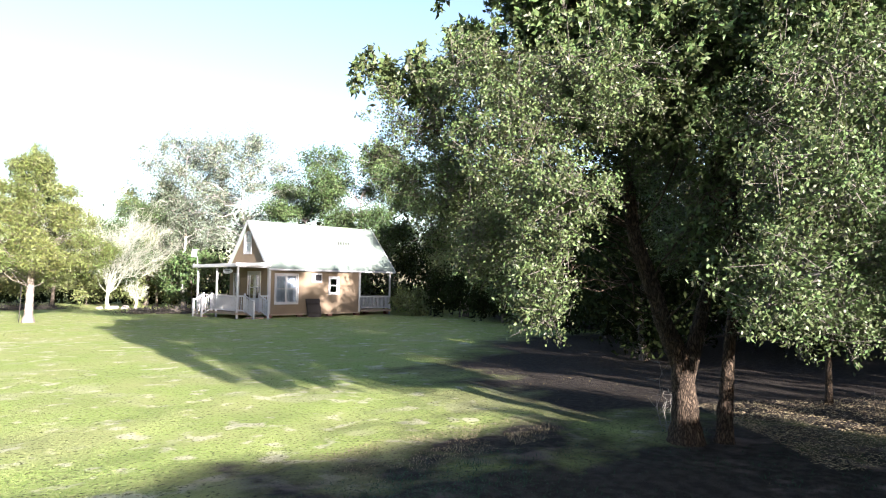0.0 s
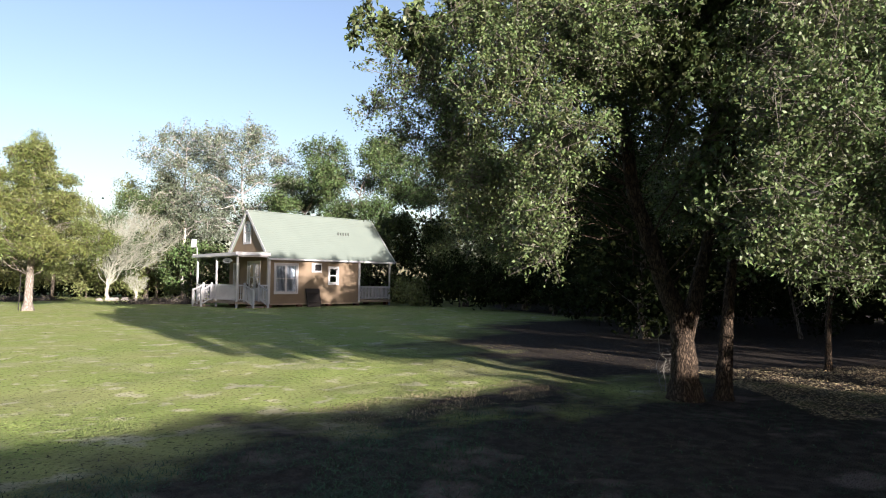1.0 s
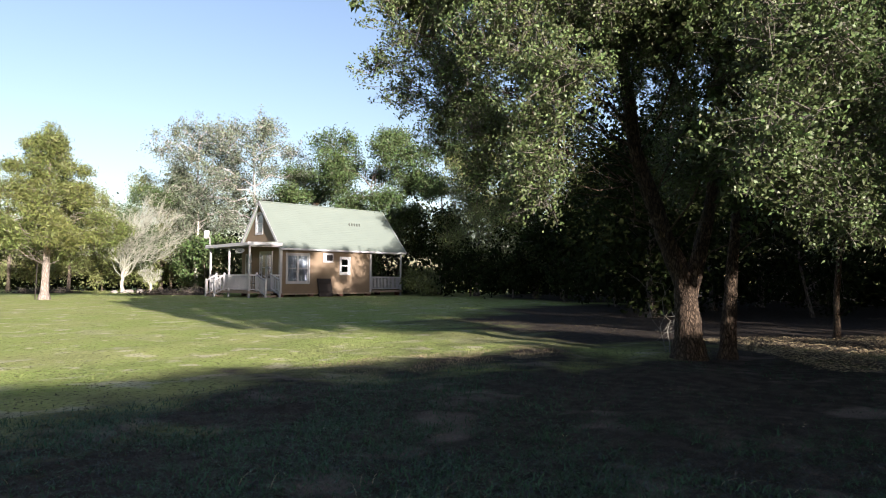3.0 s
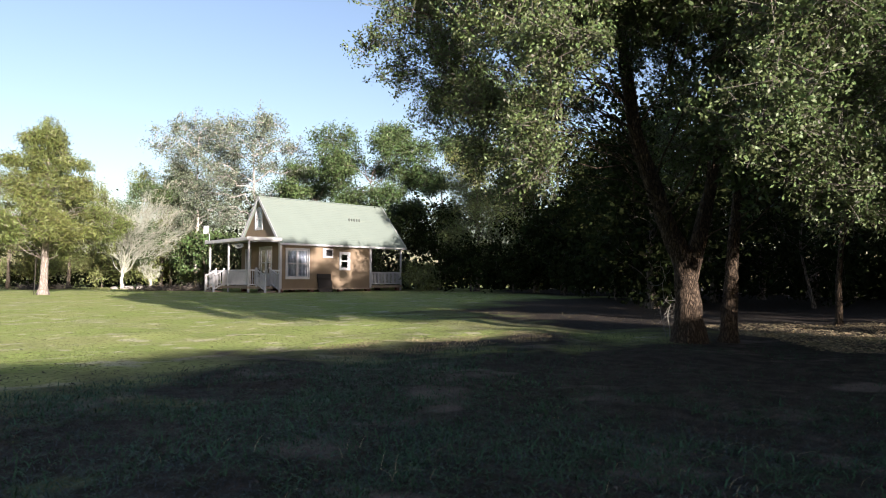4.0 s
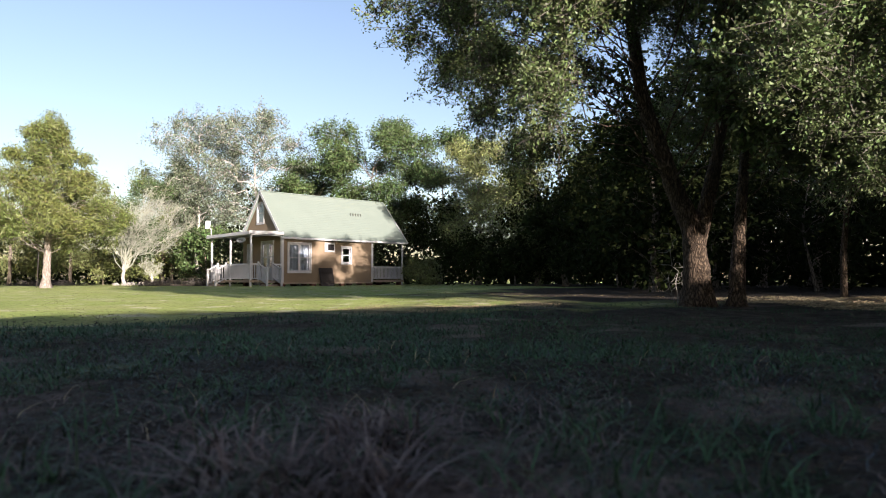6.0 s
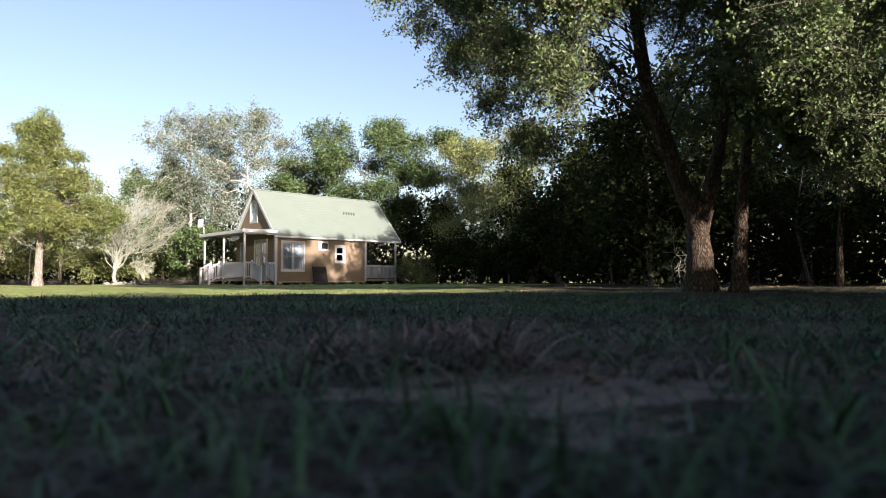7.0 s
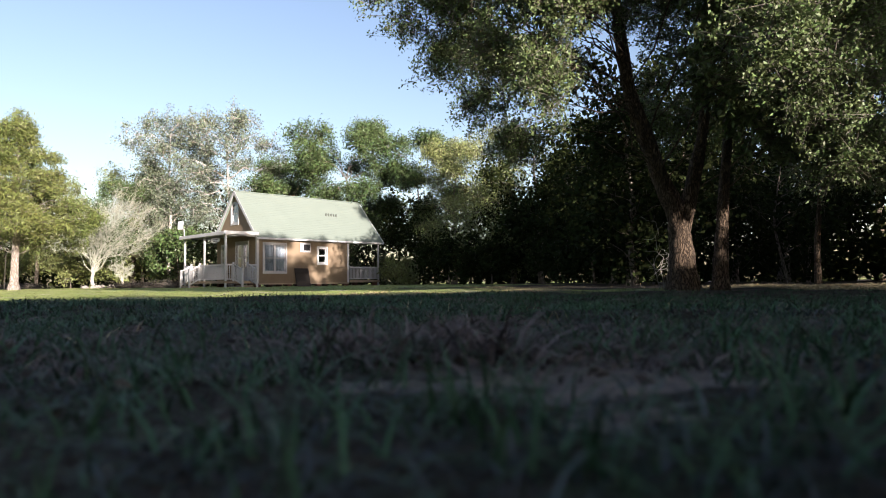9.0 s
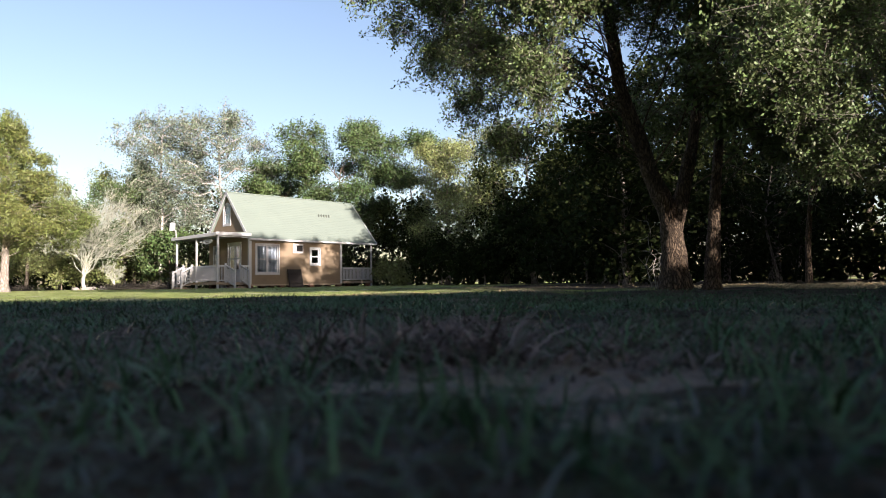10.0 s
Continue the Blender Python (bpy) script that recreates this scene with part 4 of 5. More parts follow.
box_part("corner_board", (-0.024, 0.001, -0.02, 0.13, -0.12, 2.5), WHITE, cabin, 0.004)
box_part("skirt_board", (0.13, LEN, -0.015, 0.001, -0.2, -0.121), DECK, cabin, 0.004)
# vent caps in a row on the near slope
slope_dir = Vector((0, RIDGE_Y + 0.26, RIDGE_Z - EAVE_Z)).normalized()
for i in range(5):
    bm = bmesh.new()
    bmesh.ops.create_cone(bm, cap_ends=True, segments=10, radius1=0.05, radius2=0.04, depth=0.2)
    c = Vector((5.72 + i * 0.2, -0.26, EAVE_Z)) + slope_dir * 2.35
    bmesh.ops.translate(bm, vec=c + Vector((0, 0, 0.06)), verts=bm.verts)
    part("roof_vent", bm, VENT, cabin, "short grey-green roof vent")


def window(u0, u1, z0, z1, place, sashes=1, arch=False, curtain=True, name="window", label="white-framed sash window"):
    """Trimmed window in a wall along local x, facing local -y."""
    bm = bmesh.new()
    t = 0.09
    if arch:
        c, half = (u0 + u1) / 2, (u1 - u0) / 2
        box(bm, u0 - t, u0, -0.03, 0.04, z0 - t, z1 - half)
        box(bm, u1, u1 + t, -0.03, 0.04, z0 - t, z1 - half)
        box(bm, u0, u1, -0.03, 0.04, z0 - t, z0)
        steps = 14
        for i in range(steps):
            a0, a1 = math.pi * i / steps, math.pi * (i + 1) / steps
            ring = [(c + math.cos(a) * r, z1 - half + math.sin(a) * r) for a, r in ((a0, half), (a1, half), (a1, half + t), (a0, half + t))]
            f = [bm.verts.new((u, -0.03, z)) for u, z in ring]
            b = [bm.verts.new((u, 0.04, z)) for u, z in ring]
            bm.faces.new(f)
            bm.faces.new(b[::-1])
            for k in range(4):
                bm.faces.new((f[(k + 1) % 4], f[k], b[k], b[(k + 1) % 4]))
            # spandrel that fills the opening's upper corners
            a = [(c + math.cos(x) * half, z1 - half + math.sin(x) * half) for x in (a0, a1)]
            s = [bm.verts.new((u, 0.03, z)) for u, z in (*a, (a[1][0], z1), (a[0][0], z1))]
            bm.faces.new(s)
        bmesh.ops.recalc_face_normals(bm, faces=bm.faces)
    else:
        box(bm, u0 - t, u0, -0.03, 0.02, z0 - t, z1 + t, 0.004)
        box(bm, u1, u1 + t, -0.03, 0.02, z0 - t, z1 + t, 0.004)
        box(bm, u0, u1, -0.03, 0.02, z1, z1 + t, 0.004)
        box(bm, u0, u1, -0.045, 0.02, z0 - t, z0, 0.004)
    frame_ob = part(name, bm, WHITE, cabin, label)
    frame_ob.matrix_local = place
    w = (u1 - u0) / sashes
    for i in range(sashes):
        a, b = u0 + i * w, u0 + (i + 1) * w
        bm = bmesh.new()
        mid = (z0 + z1) / 2
        s = 0.075
        box(bm, a, a + s, 0.02, 0.07, z0, z1)
        box(bm, b - s, b, 0.02, 0.07, z0, z1)
        box(bm, a + s, b - s, 0.02, 0.07, z0, z0 + s)
        box(bm, a + s, b - s, 0.02, 0.07, z1 - s, z1)
        box(bm, a + s, b - s, 0.015, 0.07, mid - 0.035, mid + 0.035)
        part("sash", bm, WHITE, frame_ob)
        for lo, hi in ((z0 + s, mid - 0.035), (mid + 0.035, z1 - s)):
            pane = box_part("pane", (a + s, b - s, 0.042, 0.048, lo, hi), GLASS, frame_ob, 0)
            pane.visible_shadow = False
        if curtain:
            n = 24
            us = np.linspace(a + 0.03, b - 0.03, n)
            ys = 0.11 + 0.015 * np.sin(np.arange(n) * 1.9)
            v = np.concatenate([np.stack([us, ys, np.full(n, z)], -1) for z in (z0 + 0.02, z1 - 0.02)])
            q = np.array([(k, k + 1, n + k + 1, n + k) for k in range(n - 1)])
            raw_mesh("curtain", v, q, CLOTH, frame_ob, smooth=True)
    return frame_ob


FRONT = Matrix.Translation((0, 0, 0))
SIDE = Matrix.Translation((0, 0, 0)) @ TURN
window(*BIG, FRONT, 2, label="white double sash window with pale curtains")
window(*SMALL, FRONT, 1, curtain=False, label="small white sash window with dark panes")
window(-3.02, -2.22, 3.50, 4.72, SIDE, 1, True, label="white arched attic window")
window(*SLIM, SIDE, 1)


def french_door():
    u0, u1, z0, z1 = DOOR
    bm = bmesh.new()
    t = 0.1
    box(bm, u0 - t, u0, -0.03, 0.12, z0, z1 + t, 0.004)
    box(bm, u1, u1 + t, -0.03, 0.12, z0, z1 + t, 0.004)
    box(bm, u0, u1, -0.03, 0.12, z1, z1 + t, 0.004)
    door = part("door", bm, WHITE, cabin, "white glazed double door")
    door.matrix_local = SIDE
    w = (u1 - u0) / 2
    for i in range(2):
        a, b = u0 + i * w + 0.005, u0 + (i + 1) * w - 0.005
        bm = bmesh.new()
        s = 0.12
        box(bm, a, a + s, 0.03, 0.075, z0, z1)
        box(bm, b - s, b, 0.03, 0.075, z0, z1)
        box(bm, a + s, b - s, 0.03, 0.075, z0, z0 + 0.75)
        box(bm, a + s, b - s, 0.03, 0.075, z1 - s, z1)
        box(bm, a + s, b - s, 0.03, 0.075, 1.38, 1.44)
        part("door_leaf", bm, WHITE, door)
        pane = box_part("pane", (a + s, b - s, 0.05, 0.056, z0 + 0.75, z1 - s), GLASS, door, 0)
        pane.visible_shadow = False
    bm = bmesh.new()
    bmesh.ops.create_uvsphere(bm, u_segments=10, v_segments=8, radius=0.035, matrix=Matrix.Translation((u0 + w + 0.07, -0.02, 1.0)))
    part("door_knob", bm, METAL, door)


french_door()

# front porch
deck = box_part("porch_deck", (-2.05, -0.002, -0.12, 5.25, -0.10, -0.005), DECK, cabin, 0.006, "weathered wooden porch deck")
for i in range(14):
    x = -2.08 + i * 0.148
    box_part("plank", (x, x + 0.140, -0.14, 5.27, -0.004, 0.03), DECK, deck, 0)
for y in (-0.06, 2.5, 5.12):
    box_part("porch_post", (-1.99, -1.89, y - 0.05, y + 0.05, HG - 0.05, 2.55), WHITE, cabin, 0.008)
porch_roof = bmesh.new()
top = [(-2.15, -0.27, 2.76), (-0.026, -0.27, 2.88), (-0.026, 5.37, 2.88), (-2.15, 5.37, 2.76)]
up_ = [porch_roof.verts.new(p) for p in top]
dn_ = [porch_roof.verts.new((x, y, z - 0.05)) for x, y, z in top]
porch_roof.faces.new(up_)
porch_roof.faces.new(dn_[::-1])
for i in range(4):
    j = (i + 1) % 4
    porch_roof.faces.new((up_[j], up_[i], dn_[i], dn_[j]))
bmesh.ops.recalc_face_normals(porch_roof, faces=porch_roof.faces)
roof_p = part("porch_roof", porch_roof, ROOF, cabin, "low sage porch roof with white fascia")
box_part("fascia", (-2.18, -2.151, -0.30, 5.40, 2.58, 2.765), WHITE, roof_p, 0.004)
box_part("fascia", (-2.15, -0.026, -0.30, -0.271, 2.62, 2.80), WHITE, roof_p, 0.004)
box_part("fascia", (-2.15, -0.026, 5.371, 5.40, 2.62, 2.80), WHITE, roof_p, 0.004)
box_part("beam", (-1.99, -1.89, -0.2, 5.3, 2.55, 2.69), WHITE, roof_p, 0.004)
box_part("beam", (-1.88, -0.03, -0.11, -0.01, 2.55, 2.70), WHITE, roof_p, 0.004)
box_part("soffit", (-1.88, -0.03, 0.0, 5.3, 2.69, 2.70), WHITE, roof_p, 0)

BAL = bpy.data.meshes.new("baluster")
_b = box(bmesh.new(), -0.019, 0.019, -0.019, 0.019, 0, 0.70)
_b.to_mesh(BAL)
_b.free()
BAL.materials.append(WHITE)


def railing(a, b, z=0.03, high=0.90, gap=0.115):
    """Level balustrade between two points of the deck's edge."""
    a, b = Vector((*a, z)), Vector((*b, z))
    bm = bmesh.new()
    beam(bm, a + Vector((0, 0, high)), b + Vector((0, 0, high)), 0.05, 0.09)
    rail = part("railing", bm, WHITE, cabin, "white wooden porch balustrade")
    bm = bmesh.new()
    beam(bm, a + Vector((0, 0, 0.10)), b + Vector((0, 0, 0.10)), 0.05, 0.06)
    part("bottom_rail", bm, WHITE, rail)
    n = max(1, int((b - a).length / gap))
    for i in range(n):
        p = a.lerp(b, (i + 0.5) / n)
        o = new("baluster", BAL)
        o.parent = rail
        o.location = p + Vector((0, 0, 0.13))
        o.scale = (1, 1, (high - 0.15) / 0.70)


railing((-1.94, 0.0), (-1.94, 2.45))
railing((-1.94, 4.20), (-1.94, 5.07))
railing((-1.94, 2.55), (-1.94, 3.05))
railing((-1.89, 5.12), (-0.02, 5.12))
railing((-1.89, -0.06), (-1.50, -0.06))
railing((-0.62, -0.06), (-0.03, -0.06))


def stairs(place, wide, run=1.05):
    """Two treads and sloping rails, running down along local -y from a deck edge."""
    bm = box(bmesh.new(), -0.02, wide + 0.02, -0.63, -0.605, HG - 0.03, -0.255)
    st = part("stairs", bm, DECK, cabin, "short wooden porch steps with white handrails")
    st.matrix_local = place
    for x in (0.02, wide - 0.06):
        box_part("stringer", (x, x + 0.04, -0.60, -0.02, HG - 0.03, -0.252), DECK, st, 0)
    for k, z in enumerate((-0.10, -0.215)):
        box_part("tread", (-0.02, wide + 0.02, -0.33 - k * 0.3, -0.04 - k * 0.3, z - 0.035, z), DECK, st, 0.004)
    for x in (-0.04, wide + 0.04):
        box_part("newel", (x - 0.05, x + 0.05, -0.05, 0.05, 0.0, 1.08), WHITE, st, 0.008)
        box_part("newel", (x - 0.05, x + 0.05, -run - 0.05, -run + 0.05, HG - 0.05, 0.72), WHITE, st, 0.008)
        bm = bmesh.new()
        beam(bm, (x, 0, 0.96), (x, -run, 0.62), 0.05, 0.08)
        hr = part("handrail", bm, WHITE, st)
        bm = bmesh.new()
        beam(bm, (x, 0, 0.16), (x, -run, -0.18), 0.05, 0.06)
        part("bottom_rail", bm, WHITE, st)
        n = int(run / 0.13)
        for k in range(n):
            s = (k + 0.5) / n
            o = new("baluster", BAL)
            o.parent = st
            o.location = (x, -run * s, 0.18 - 0.34 * s)


stairs(Matrix.Translation((-1.46, -0.10, 0)), 0.80)
stairs(Matrix.Translation((-1.96, 4.15, 0)) @ TURN, 1.05, 0.62)

# back porch
rear = box_part("porch_deck", (LEN + 0.002, 9.05, -0.1, W, -0.12, -0.005), DECK, cabin, 0.006, "weathered wooden porch deck")
for i in range(16):
    x = LEN + 0.01 + i * 0.156
    box_part("plank", (x, x + 0.148, -0.12, W, -0.004, 0.03), DECK, rear, 0)
for y in (0.0, W - 0.05):
    box_part("porch_post", (8.94, 9.04, y - 0.05, y + 0.05, HG - 0.05, 2.45), WHITE, cabin, 0.008)
box_part("beam", (LEN, 9.2, -0.06, 0.04, 2.40, 2.55), WHITE, cabin, 0.004)
box_part("beam", (LEN, 9.2, W - 0.06, W + 0.04, 2.40, 2.55), WHITE, cabin, 0.004)
railing((LEN + 0.05, 0.0), (8.94, 0.0), high=0.83)
railing((8.99, 0.06), (8.99, W - 0.1), high=0.83)
for x in (0.15, 2.2, 4.3, 6.4, 8.9):
    for y in (0.15, 2.4, 4.7):
        box_part("pier", (x - 0.15, x + 0.15, y - 0.1, y + 0.2, HG - 0.1, -0.121), BRICK, cabin, 0.01, "red brick pier")

# things on and by the cabin
ac = thing("air_conditioner", (0, 0, 0), "white window air conditioner set in the tan wall", "air conditioner")
box_part("casing", (2.98, 3.54, -0.08, 0.14, 1.84, 2.21), WHITE, ac, 0.01)
box_part("grille", (3.10, 3.535, -0.086, -0.076, 1.85, 2.20), BLACK, ac, 0.002, "dark slotted grille")
for i in range(7):
    box_part("slat", (3.12, 3.515, -0.093, -0.0865, 1.89 + i * 0.042, 1.902 + i * 0.042), BLACK, ac, 0)
bm = bmesh.new()
for b in ((2.90, 2.98, 1.74, 2.31), (3.54, 3.62, 1.74, 2.31)):
    box(bm, b[0], b[1], -0.03, 0.0, b[2], b[3])
box(bm, 2.98, 3.54, -0.03, 0.0, 1.74, 1.83)
box(bm, 2.98, 3.54, -0.03, 0.0, 2.22, 2.31)
part("surround", bm, WHITE, ac)

panel = thing("wooden_panel", (2.45, -0.35, HG), "dark wooden panel leaning on the wall", "panel")
bm = bmesh.new()
beam(bm, (0.48, 0, 0.0), (0.48, 0.28, 1.08), 0.96, 0.05)
part("board", bm, DARKWOOD, panel)
for z in (0.25, 0.8):
    bm = bmesh.new()
    box(bm, 0.02, 0.94, -0.065 + z * 0.26, -0.028 + z * 0.26, z - 0.06, z + 0.06, 0.004)
    part("batten", bm, DARKWOOD, panel)

dish = thing("satellite_dish", (-1.94, 5.25, 2.76), "boxy white antenna dish on the porch roof corner", "satellite dish")
bm = bmesh.new()
beam(bm, (0, 0, 0), (0, 0.05, 0.45), 0.04, 0.04)
beam(bm, (0, 0.05, 0.45), (-0.05, 0.35, 0.62), 0.04, 0.04)
part("mast", bm, WHITE, dish)
bm = box(bmesh.new(), -0.16, 0.16, -0.05, 0.05, -0.26, 0.26, 0.03)
bmesh.ops.transform(bm, matrix=Matrix.Translation((-0.05, 0.42, 0.72)) @ Matrix.Rotation(radians(-40), 4, "Z") @ Matrix.Rotation(radians(-12), 4, "X"), verts=bm.verts)
part("reflector", bm, WHITE, dish)

sign = thing("porch_sign", (-1.94, 1.15, 2.33), "white oval sign hanging under the porch beam", "sign")
bm = bmesh.new()
bmesh.ops.create_cone(bm, cap_ends=True, segments=28, radius1=0.5, radius2=0.5, depth=0.03, matrix=Matrix.Diagonal((0.28, 1.15, 1, 1)))
bmesh.ops.rotate(bm, cent=(0, 0, 0), matrix=Matrix.Rotation(radians(90), 3, "Y"), verts=bm.verts)
part("board", bm, WHITE, sign)
for i, (hw, z) in enumerate(((0.3, 0.03), (0.22, -0.05))):
    box_part("lettering", (-0.0195, -0.0155, -hw, hw, z - 0.018, z + 0.018), DARKWOOD, sign, 0, "illegible dark lettering")
for y in (-0.3, 0.3):
    box_part("chain", (-0.006, 0.006, y - 0.006, y + 0.006, 0.1, 0.24), METAL, sign, 0)


def porch_chair():
    c = thing("porch_chair", (-0.75, 1.6, 0.03), "dark wooden chair beside the porch door", "chair")
    box_part("seat", (-0.25, 0.25, -0.25, 0.25, 0.40, 0.44), DARKWOOD, c, 0.008)
    box_part("backrest", (0.2, 0.24, -0.25, 0.25, 0.52, 0.95), DARKWOOD, c, 0.008)
    for x in (-0.22, 0.22):
        for y in (-0.22, 0.22):
            box_part("leg", (x - 0.02, x + 0.02, y - 0.02, y + 0.02, 0, 0.4 if x < 0 else 0.95), DARKWOOD, c, 0.004)


porch_chair()

# ---- the neighbouring house behind the camera, whose shadow lies on the lawn ----
def neighbour():
    """A long low house that stands almost parallel to the cabin."""
    top = 2.85
    eave_y = -28.22 - (top - LEVEL) / math.tan(SUN_ELEV) * math.cos(math.pi - SUN_TURN)
    x0, x1 = -34.0, -10.9
    h = thing("neighbour_house", (0, 0, LEVEL), "plain low house with a gabled roof", "house")
    for name, mat, rim in (("wall", TAN, [(-6.0, -0.2), (0.0, -0.2), (0.0, 2.6), (-6.0, 2.3)]), ("roof", ROOF, [(-6.4, 2.4), (0.05, 3.08), (0.05, 3.18), (-6.4, 2.5)]),
                           ("fascia", WHITE, [(0.002, 2.5), (0.04, 2.5), (0.04, 3.07), (0.002, 3.07)])):
        bm = bmesh.new()
        a = [bm.verts.new((x0, eave_y + y - 0.20 * (x0 + 13.5), z)) for y, z in rim]
        b = [bm.verts.new((x1, eave_y + y - 0.20 * (x1 + 13.5), z)) for y, z in rim]
        for i in range(4):
            k = (i + 1) % 4
            bm.faces.new((a[i], a[k], b[k], b[i]))
        bm.faces.new(a[::-1])
        bm.faces.new(b)
        bmesh.ops.recalc_face_normals(bm, faces=bm.faces)
        part(name, bm, mat, h)


neighbour()


# ---- grass ----
def blades(name, x, y, length, width, rng, mat, label, lean=0.5, parts=3):
    n = len(x)
    base = np.stack([x, y, land(x, y) - 0.01], -1)
    a = rng.uniform(0, 2 * np.pi, n)
    out = np.stack([np.cos(a), np.sin(a), np.zeros(n)], -1)
    side = np.stack([-np.sin(a), np.cos(a), np.zeros(n)], -1)
    ln = (length * rng.uniform(0.5, 1.3, n))[:, None]
    wd = (width * rng.uniform(0.6, 1.2, n))[:, None]
    le = np.minimum(lean * (0.35 + 0.85 * rng.uniform(0, 1, n)), 1.8)[:, None]
    rows = []
    for k in range(parts):
        s = k / (parts - 1)
        c = base + ln * (np.array([0, 0, 1.0]) * (s - 0.45 * le * s * s) + out * le * (0.3 * s + 0.7 * s * s))
        w = wd * (1 - s * 0.9) / 2
        rows += [c - side * w, c + side * w]
    v = np.stack(rows, 1).reshape(-1, 3)
    k = 2 * parts
    off = (np.arange(n) * k)[:, None]
    q = np.concatenate([off + np.array([2 * j, 2 * j + 1, 2 * j + 3, 2 * j + 2]) for j in range(parts - 1)])
    ob = raw_mesh(name, v, q, mat)
    return tagged(ob, label, "grass", kind="stuff")


def wedge(rng, n, near, far, half=0.72, power=1.0):
    d = near + (far - near) * rng.uniform(0, 1, n) ** power
    t = rng.uniform(-half, half, n)
    return YARD[0] + AHEAD[0] * d + RIGHT[0] * d * np.tan(t), YARD[1] + AHEAD[1] * d + RIGHT[1] * d * np.tan(t), d


def clumpy(x, y, scale, cut):
    keep = np.array([noise.noise(Vector((a * scale, b * scale, 3.0))) for a, b in zip(x, y)])
    return keep > cut


def litter(name, n, near, far, size, rng, mat, label, category):
    """Dead leaves lying on the lawn, in drifts."""
    x, y, d = wedge(rng, n, near, far, power=0.8)
    k = clumpy(x, y, 2.2, 0.02)
    p = np.stack([x[k], y[k], land(x[k], y[k]) + rng.uniform(0.005, 0.03, k.sum())], -1)
    way = rng.normal(size=p.shape) * [1, 1, 0.35]
    ob = raw_mesh(name, *leaf_cards(p, way, size, size * 0.5, rng, 0.3), mat)
    return tagged(ob, label, category, kind="stuff")


def off_sand(x, y, rng, rim=0.27):
    """Leaves the sandy bare spot in the yard almost free of blades."""
    ra = np.hypot((x + 18.15) * 0.9, y + 33.28)
    return ra > rim * rng.uniform(0.55, 1.35, len(x))


def in_yard_shadow(x, y, rng):
    """True inside the ragged shadow line, where shade-dark blades replace the paler lawn."""
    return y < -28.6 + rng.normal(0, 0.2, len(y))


def tufts(name, n, near_by, far_by, each, length, width, rng, mat, label, lean, spread=0.02):
    """Blades that spring from common roots."""
    cx, cy, d = wedge(rng, n, near_by, far_by, 0.92, 0.75)
    x = np.repeat(cx, each) + rng.normal(0, spread, n * each)
    y = np.repeat(cy, each) + rng.normal(0, spread, n * each)
    k = off_sand(x, y, rng, 0.25) & in_yard_shadow(x, y, rng)
    return blades(name, x[k], y[k], length, width, rng, mat, label, lean, 5)


def dead_patch(rng, n, right0, right1, ahead0, ahead1):
    r, d = rng.uniform(right0, right1, n), rng.uniform(ahead0, ahead1, n)
    x, y = YARD[0] + RIGHT[0] * r + AHEAD[0] * d, YARD[1] + RIGHT[1] * r + AHEAD[1] * d
    k = clumpy(x, y, 3.2, -0.12)
    return x[k], y[k]


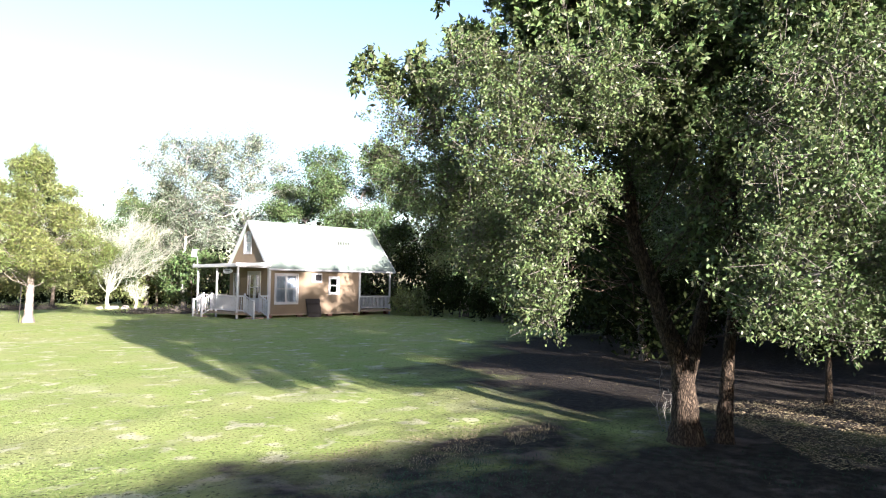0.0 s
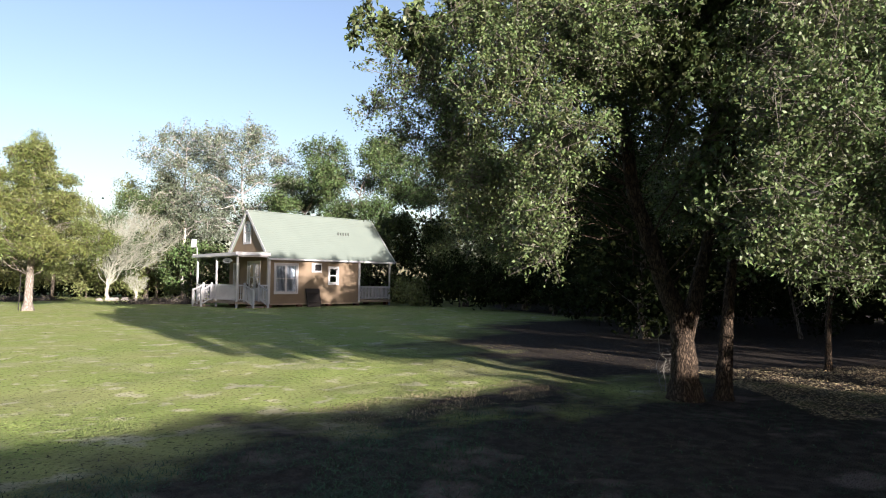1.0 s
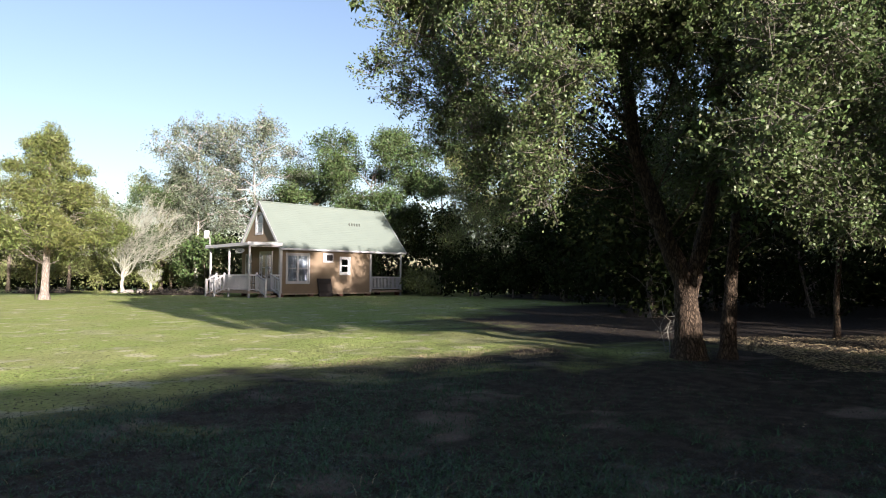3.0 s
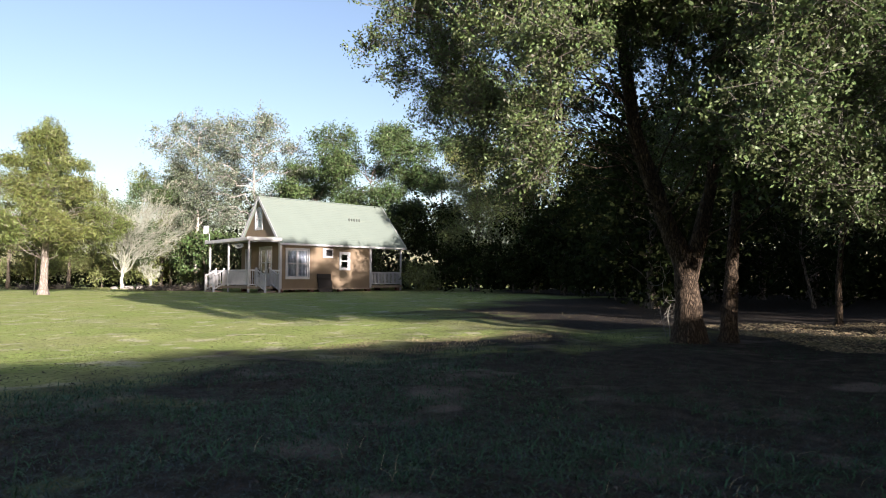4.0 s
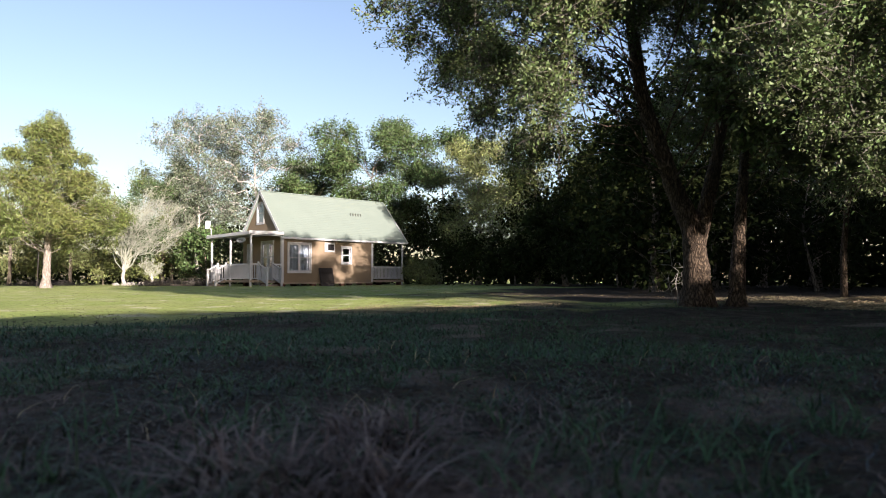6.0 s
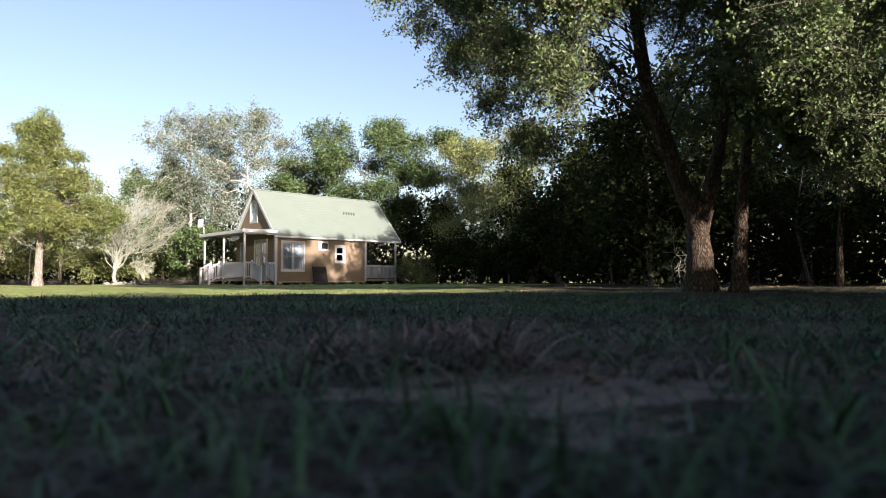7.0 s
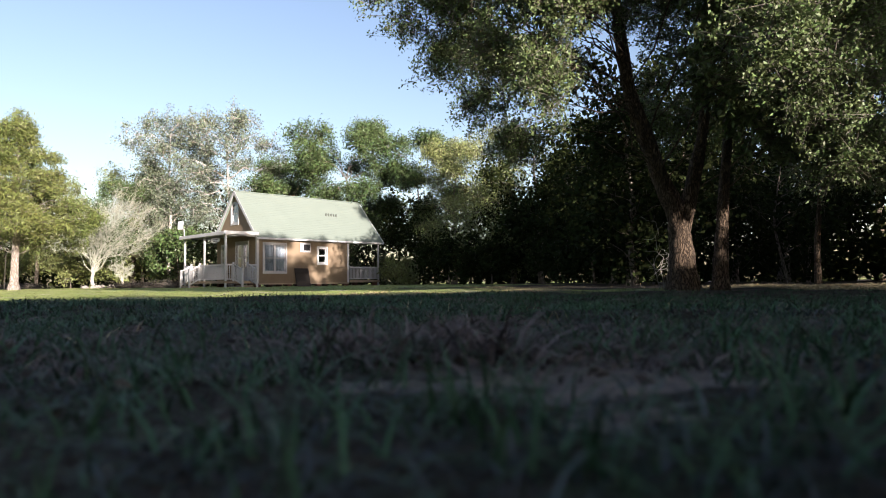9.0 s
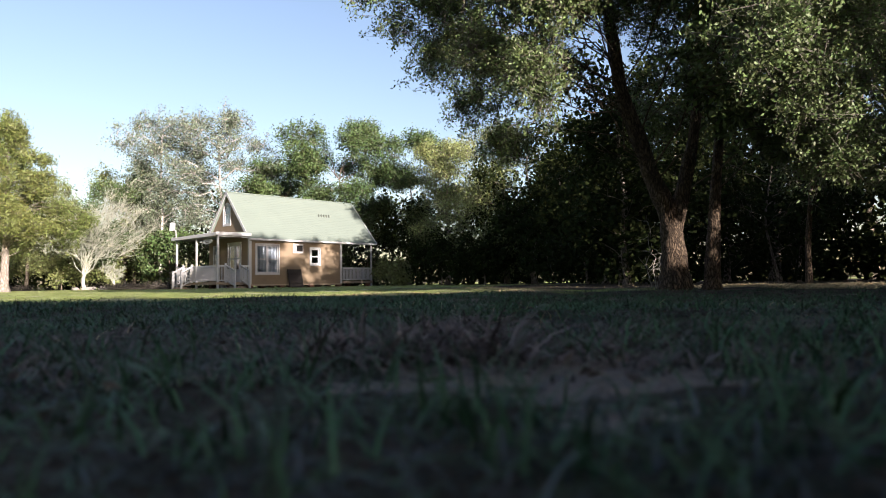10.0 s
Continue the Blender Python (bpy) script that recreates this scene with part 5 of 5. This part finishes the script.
def build_grass():
    rng = np.random.default_rng(7)
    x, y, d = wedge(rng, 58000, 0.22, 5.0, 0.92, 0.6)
    k = clumpy(x, y, 3.0, -0.15) & off_sand(x, y, rng) & in_yard_shadow(x, y, rng)
    blades("grass", x[k], y[k], 0.038, 0.0050, rng, SHADE_BLADE, "short green yard grass in shade-dark blades", 1.8, 3)
    tufts("grass_tuft", 540, 0.32, 4.5, 16, 0.085, 0.0052, rng, SHADE_BLADE, "taller tufts of green grass", 1.5)
    tufts("grass_tuft", 150, 0.4, 1.8, 9, 0.13, 0.0068, rng, SHADE_BLADE, "tall leaning green grass blades", 1.4, 0.03)
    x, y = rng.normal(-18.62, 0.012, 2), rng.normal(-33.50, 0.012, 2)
    blades("grass_tuft", x, y, 0.17, 0.0065, rng, SHADE_BLADE, "few tall upright grass blades", 0.4, 5)
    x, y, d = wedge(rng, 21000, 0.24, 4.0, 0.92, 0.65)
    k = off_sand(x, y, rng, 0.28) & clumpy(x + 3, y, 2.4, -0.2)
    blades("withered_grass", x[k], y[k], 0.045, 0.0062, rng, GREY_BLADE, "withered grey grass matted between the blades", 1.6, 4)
    x, y = dead_patch(rng, 3400, -1.5, 0.45, 1.0, 2.0)
    blades("dead_grass", x, y, 0.085, 0.0055, rng, DEAD_GRASS, "matted dead brown grass stubble", 2.6, 5)
    x, y = dead_patch(rng, 1300, -0.45, 0.0, 1.15, 1.7)
    blades("dead_grass", x, y, 0.15, 0.011, rng, DEAD_GRASS, "thick clump of dead brown grass", 1.8, 5)
    x, y = dead_patch(rng, 1200, 0.3, 1.7, 1.1, 2.6)
    blades("dead_grass", x, y, 0.06, 0.0055, rng, DEAD_GRASS, "matted dead brown grass stubble", 2.6, 4)
    x, y, d = wedge(rng, 110, 0.8, 3.4, power=0.7)
    blades("dry_grass", x, y, 0.11, 0.0042, rng, STRAW, "dry straw lying in the lawn", 1.7, 4)
    litter("leaf_litter", 3000, 0.7, 6.0, 0.026, rng, LITTER, "brown dead oak leaves lying on the grass", "leaf litter")
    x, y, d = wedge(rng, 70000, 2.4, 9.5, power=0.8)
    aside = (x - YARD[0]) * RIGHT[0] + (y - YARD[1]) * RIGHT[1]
    k = clumpy(x, y, 1.1, -0.25) & in_yard_shadow(x, y, rng) & (rng.uniform(0, 1, len(x)) > ease((aside + 0.8) / 2.6) * np.where(d > 3.6, 0.85, 0.5))
    blades("grass", x[k], y[k], 0.064, 0.010, rng, SHADE_BLADE, "short green yard grass in shade-dark blades", 1.4, 3)
    x, y, d = wedge(rng, 74000, 2.4, 14.0, power=0.7)
    k = clumpy(x, y, 0.9, -0.28) & clumpy(x + 40, y, 2.6, -0.38) & (rng.uniform(5.8, 8.4, len(x)) < np.hypot(x + 13.9, y + 34.6) + 0.5)
    k &= np.hypot(x + 2.9, y + 27.7) > rng.uniform(5.8, 8.4, len(x))
    blades("grass", x[k], y[k], 0.016, 0.008, rng, BLADE, "short green lawn grass", 0.7, 2)
    x = rng.uniform(-14.6, -10.6, 5200)
    y = -28.6 + 1.3 * rng.uniform(0, 1, 5200) ** 1.3
    k = clumpy(x, y, 1.6, -0.2)
    blades("dry_grass", x[k], y[k], 0.045, 0.007, rng, STRAW, "dry tan grass standing at the lawn's edge", 1.0, 3)
    x, y, d = wedge(rng, 5000, 4.0, 13.0, power=0.8)
    blades("dry_grass", x, y, 0.02, 0.007, rng, STRAW, "dry straw lying in the lawn", 1.8, 3)
    x, y, d = wedge(rng, 30000, 13.0, 50.0, power=0.7)
    k = clumpy(x, y, 0.5, -0.3) & clumpy(x + 40, y, 1.7, -0.38) & ~((x > -2.3) & (y > -0.4)) & (np.hypot(x - 2.0, y + 26.0) > rng.uniform(7.5, 9.5, len(x))) & (np.hypot(x - 25.9, y + 19.3) > 19.0)
    blades("grass", x[k], y[k], 0.02, 0.03, rng, BLADE, "short green lawn grass", 0.6, 2)


build_grass()


# ---- small things on the lawn ----
def dead_weed():
    x, y = -10.17, -29.5
    rng = np.random.default_rng(101)
    w = thing("dead_weed", (x, y, float(land(x, y)) - 0.02), "pale dry branching weed stalk near the oak", "weed")
    main = bend(np.array([[0, 0, 0.0], [0.05, 0, 0], [-0.04, 0.03, 0]]), np.array([[-0.10, 0.04, 0.98], [0.12, -0.04, 0.52], [-0.12, 0.08, 0.46]]), 8, rng, 0.0, 0.05)
    a = main[rng.integers(0, 3, 34), rng.integers(2, 8, 34)]
    side = bend(a, a + unit(rng.normal(size=(34, 3)) + [0, 0, 0.9]) * rng.uniform(0.08, 0.24, (34, 1)), 4, rng, 0.0, 0.08)
    raw_mesh("stalk", *join([tubes(main, np.linspace(0.0062, 0.0028, 8)[None].repeat(3, 0), 5), tubes(side, np.linspace(0.0034, 0.0018, 4)[None].repeat(34, 0), 4)]), WEED, w)


dead_weed()


def brush_pile(right, ahead, n, wide, seed):
    rng = np.random.default_rng(seed)
    x, y = spot(right, ahead)
    w = thing("brush_pile", (x, y, float(land(x, y))), "heap of cut brown branches on the grass", "brush pile")
    a = np.stack([rng.uniform(-wide, wide, n), rng.uniform(-0.7, 0.7, n), rng.uniform(0, 0.25, n)], -1)
    d = unit(rng.normal(size=(n, 3)) * [1.2, 0.8, 0.3]) * rng.uniform(0.5, 1.5, (n, 1))
    b = a + d
    b[:, 2] = np.clip(b[:, 2], 0.02, 0.55)
    raw_mesh("branchwork", *tubes(bend(a, b, 5, rng, 0.03, 0.06), np.linspace(0.025, 0.008, 5)[None].repeat(n, 0), 5), TWIG, w)["kind"] = "stuff"
    p = np.stack([rng.normal(0, wide * 0.7, 1500), rng.normal(0, 0.5, 1500), np.abs(rng.normal(0, 0.16, 1500))], -1)
    raw_mesh("dead_foliage", *leaf_cards(p, rng.normal(size=p.shape), 0.12, 0.06, rng), LITTER, w)["kind"] = "stuff"


brush_pile(-18.6, 41.5, 60, 1.3, 111)
brush_pile(-16.6, 42.5, 40, 1.0, 112)
brush_pile(-28.5, 45.0, 50, 1.6, 113)


def stone(x, y, sx, sy, sz, seed):
    rng = np.random.default_rng(seed)
    bm = bmesh.new()
    bmesh.ops.create_icosphere(bm, subdivisions=3, radius=1.0)
    off = Vector(rng.uniform(0, 50, 3))
    for v in bm.verts:
        v.co *= 1 + 0.35 * noise.noise(v.co * 1.4 + off) + 0.1 * noise.noise(v.co * 4 + off)
        v.co = Vector((v.co.x * sx, v.co.y * sy, v.co.z * sz))
    ob = part("stone", bm, CONCRETE, None, smooth=True)
    ob.location = (x, y, float(land(x, y)) + sz * 0.35)
    return tagged(ob, "pale weathered stone lying below the bare tree", "stone", "stones below the bare tree")


stone(-3.0, 16.9, 0.36, 0.3, 0.2, 121)
stone(-2.2, 17.0, 0.3, 0.26, 0.17, 122)
stone(-4.0, 16.9, 0.24, 0.22, 0.14, 123)
stone(-2.5, 16.5, 0.2, 0.17, 0.12, 124)
stone(-3.5, 16.4, 0.16, 0.15, 0.1, 125)


def stake(x, y, dx, dy, h):
    ob = thing("garden_stake", (x, y, float(land(x, y)) - 0.1), "thin brown wooden stake beside the pine", "stake")
    part("pole", beam(bmesh.new(), (0, 0, 0), (dx, dy, h), 0.032, 0.032), DARKWOOD, ob)


stake(-11.66, 2.86, 0.05, 0.0, 1.9)


def straw_drift():
    rng = np.random.default_rng(131)
    n = 14000
    right = 4.4 + 5.5 * rng.uniform(0, 1, n) ** 1.4
    ahead = rng.uniform(7.4, 11.4, n) + 0.25 * (right - 4.4)
    p = YARD[None] + RIGHT[None] * right[:, None] + AHEAD[None] * ahead[:, None]
    at = np.stack([p[:, 0], p[:, 1], land(p[:, 0], p[:, 1]) + np.abs(rng.normal(0.02, 0.012, n))], -1)
    m = 900
    right, ahead = rng.normal(0.8, 1.5, m), rng.normal(9.5, 1.3, m)
    p = YARD[None] + REACH * (RIGHT[None] * right[:, None] + AHEAD[None] * ahead[:, None])
    low = np.stack([p[:, 0], p[:, 1], land(p[:, 0], p[:, 1]) + np.abs(rng.normal(0.012, 0.006, m))], -1)
    fallen = raw_mesh("leaf_litter", *leaf_cards(low, rng.normal(size=low.shape) * [1, 1, 0.2], 0.032, 0.015, rng, 0.25), DRY_LEAF)
    tagged(fallen, "yellow-brown fallen oak leaves scattered on the turf", "leaf litter", kind="stuff")
    ob = raw_mesh("dry_grass", *leaf_cards(at, rng.normal(size=at.shape) * [1, 1, 0.12], 0.05, 0.0065, rng, 0.1), STRAW)
    tagged(ob, "drift of dry straw and pine needles under the oaks", "straw", kind="stuff")


straw_drift()
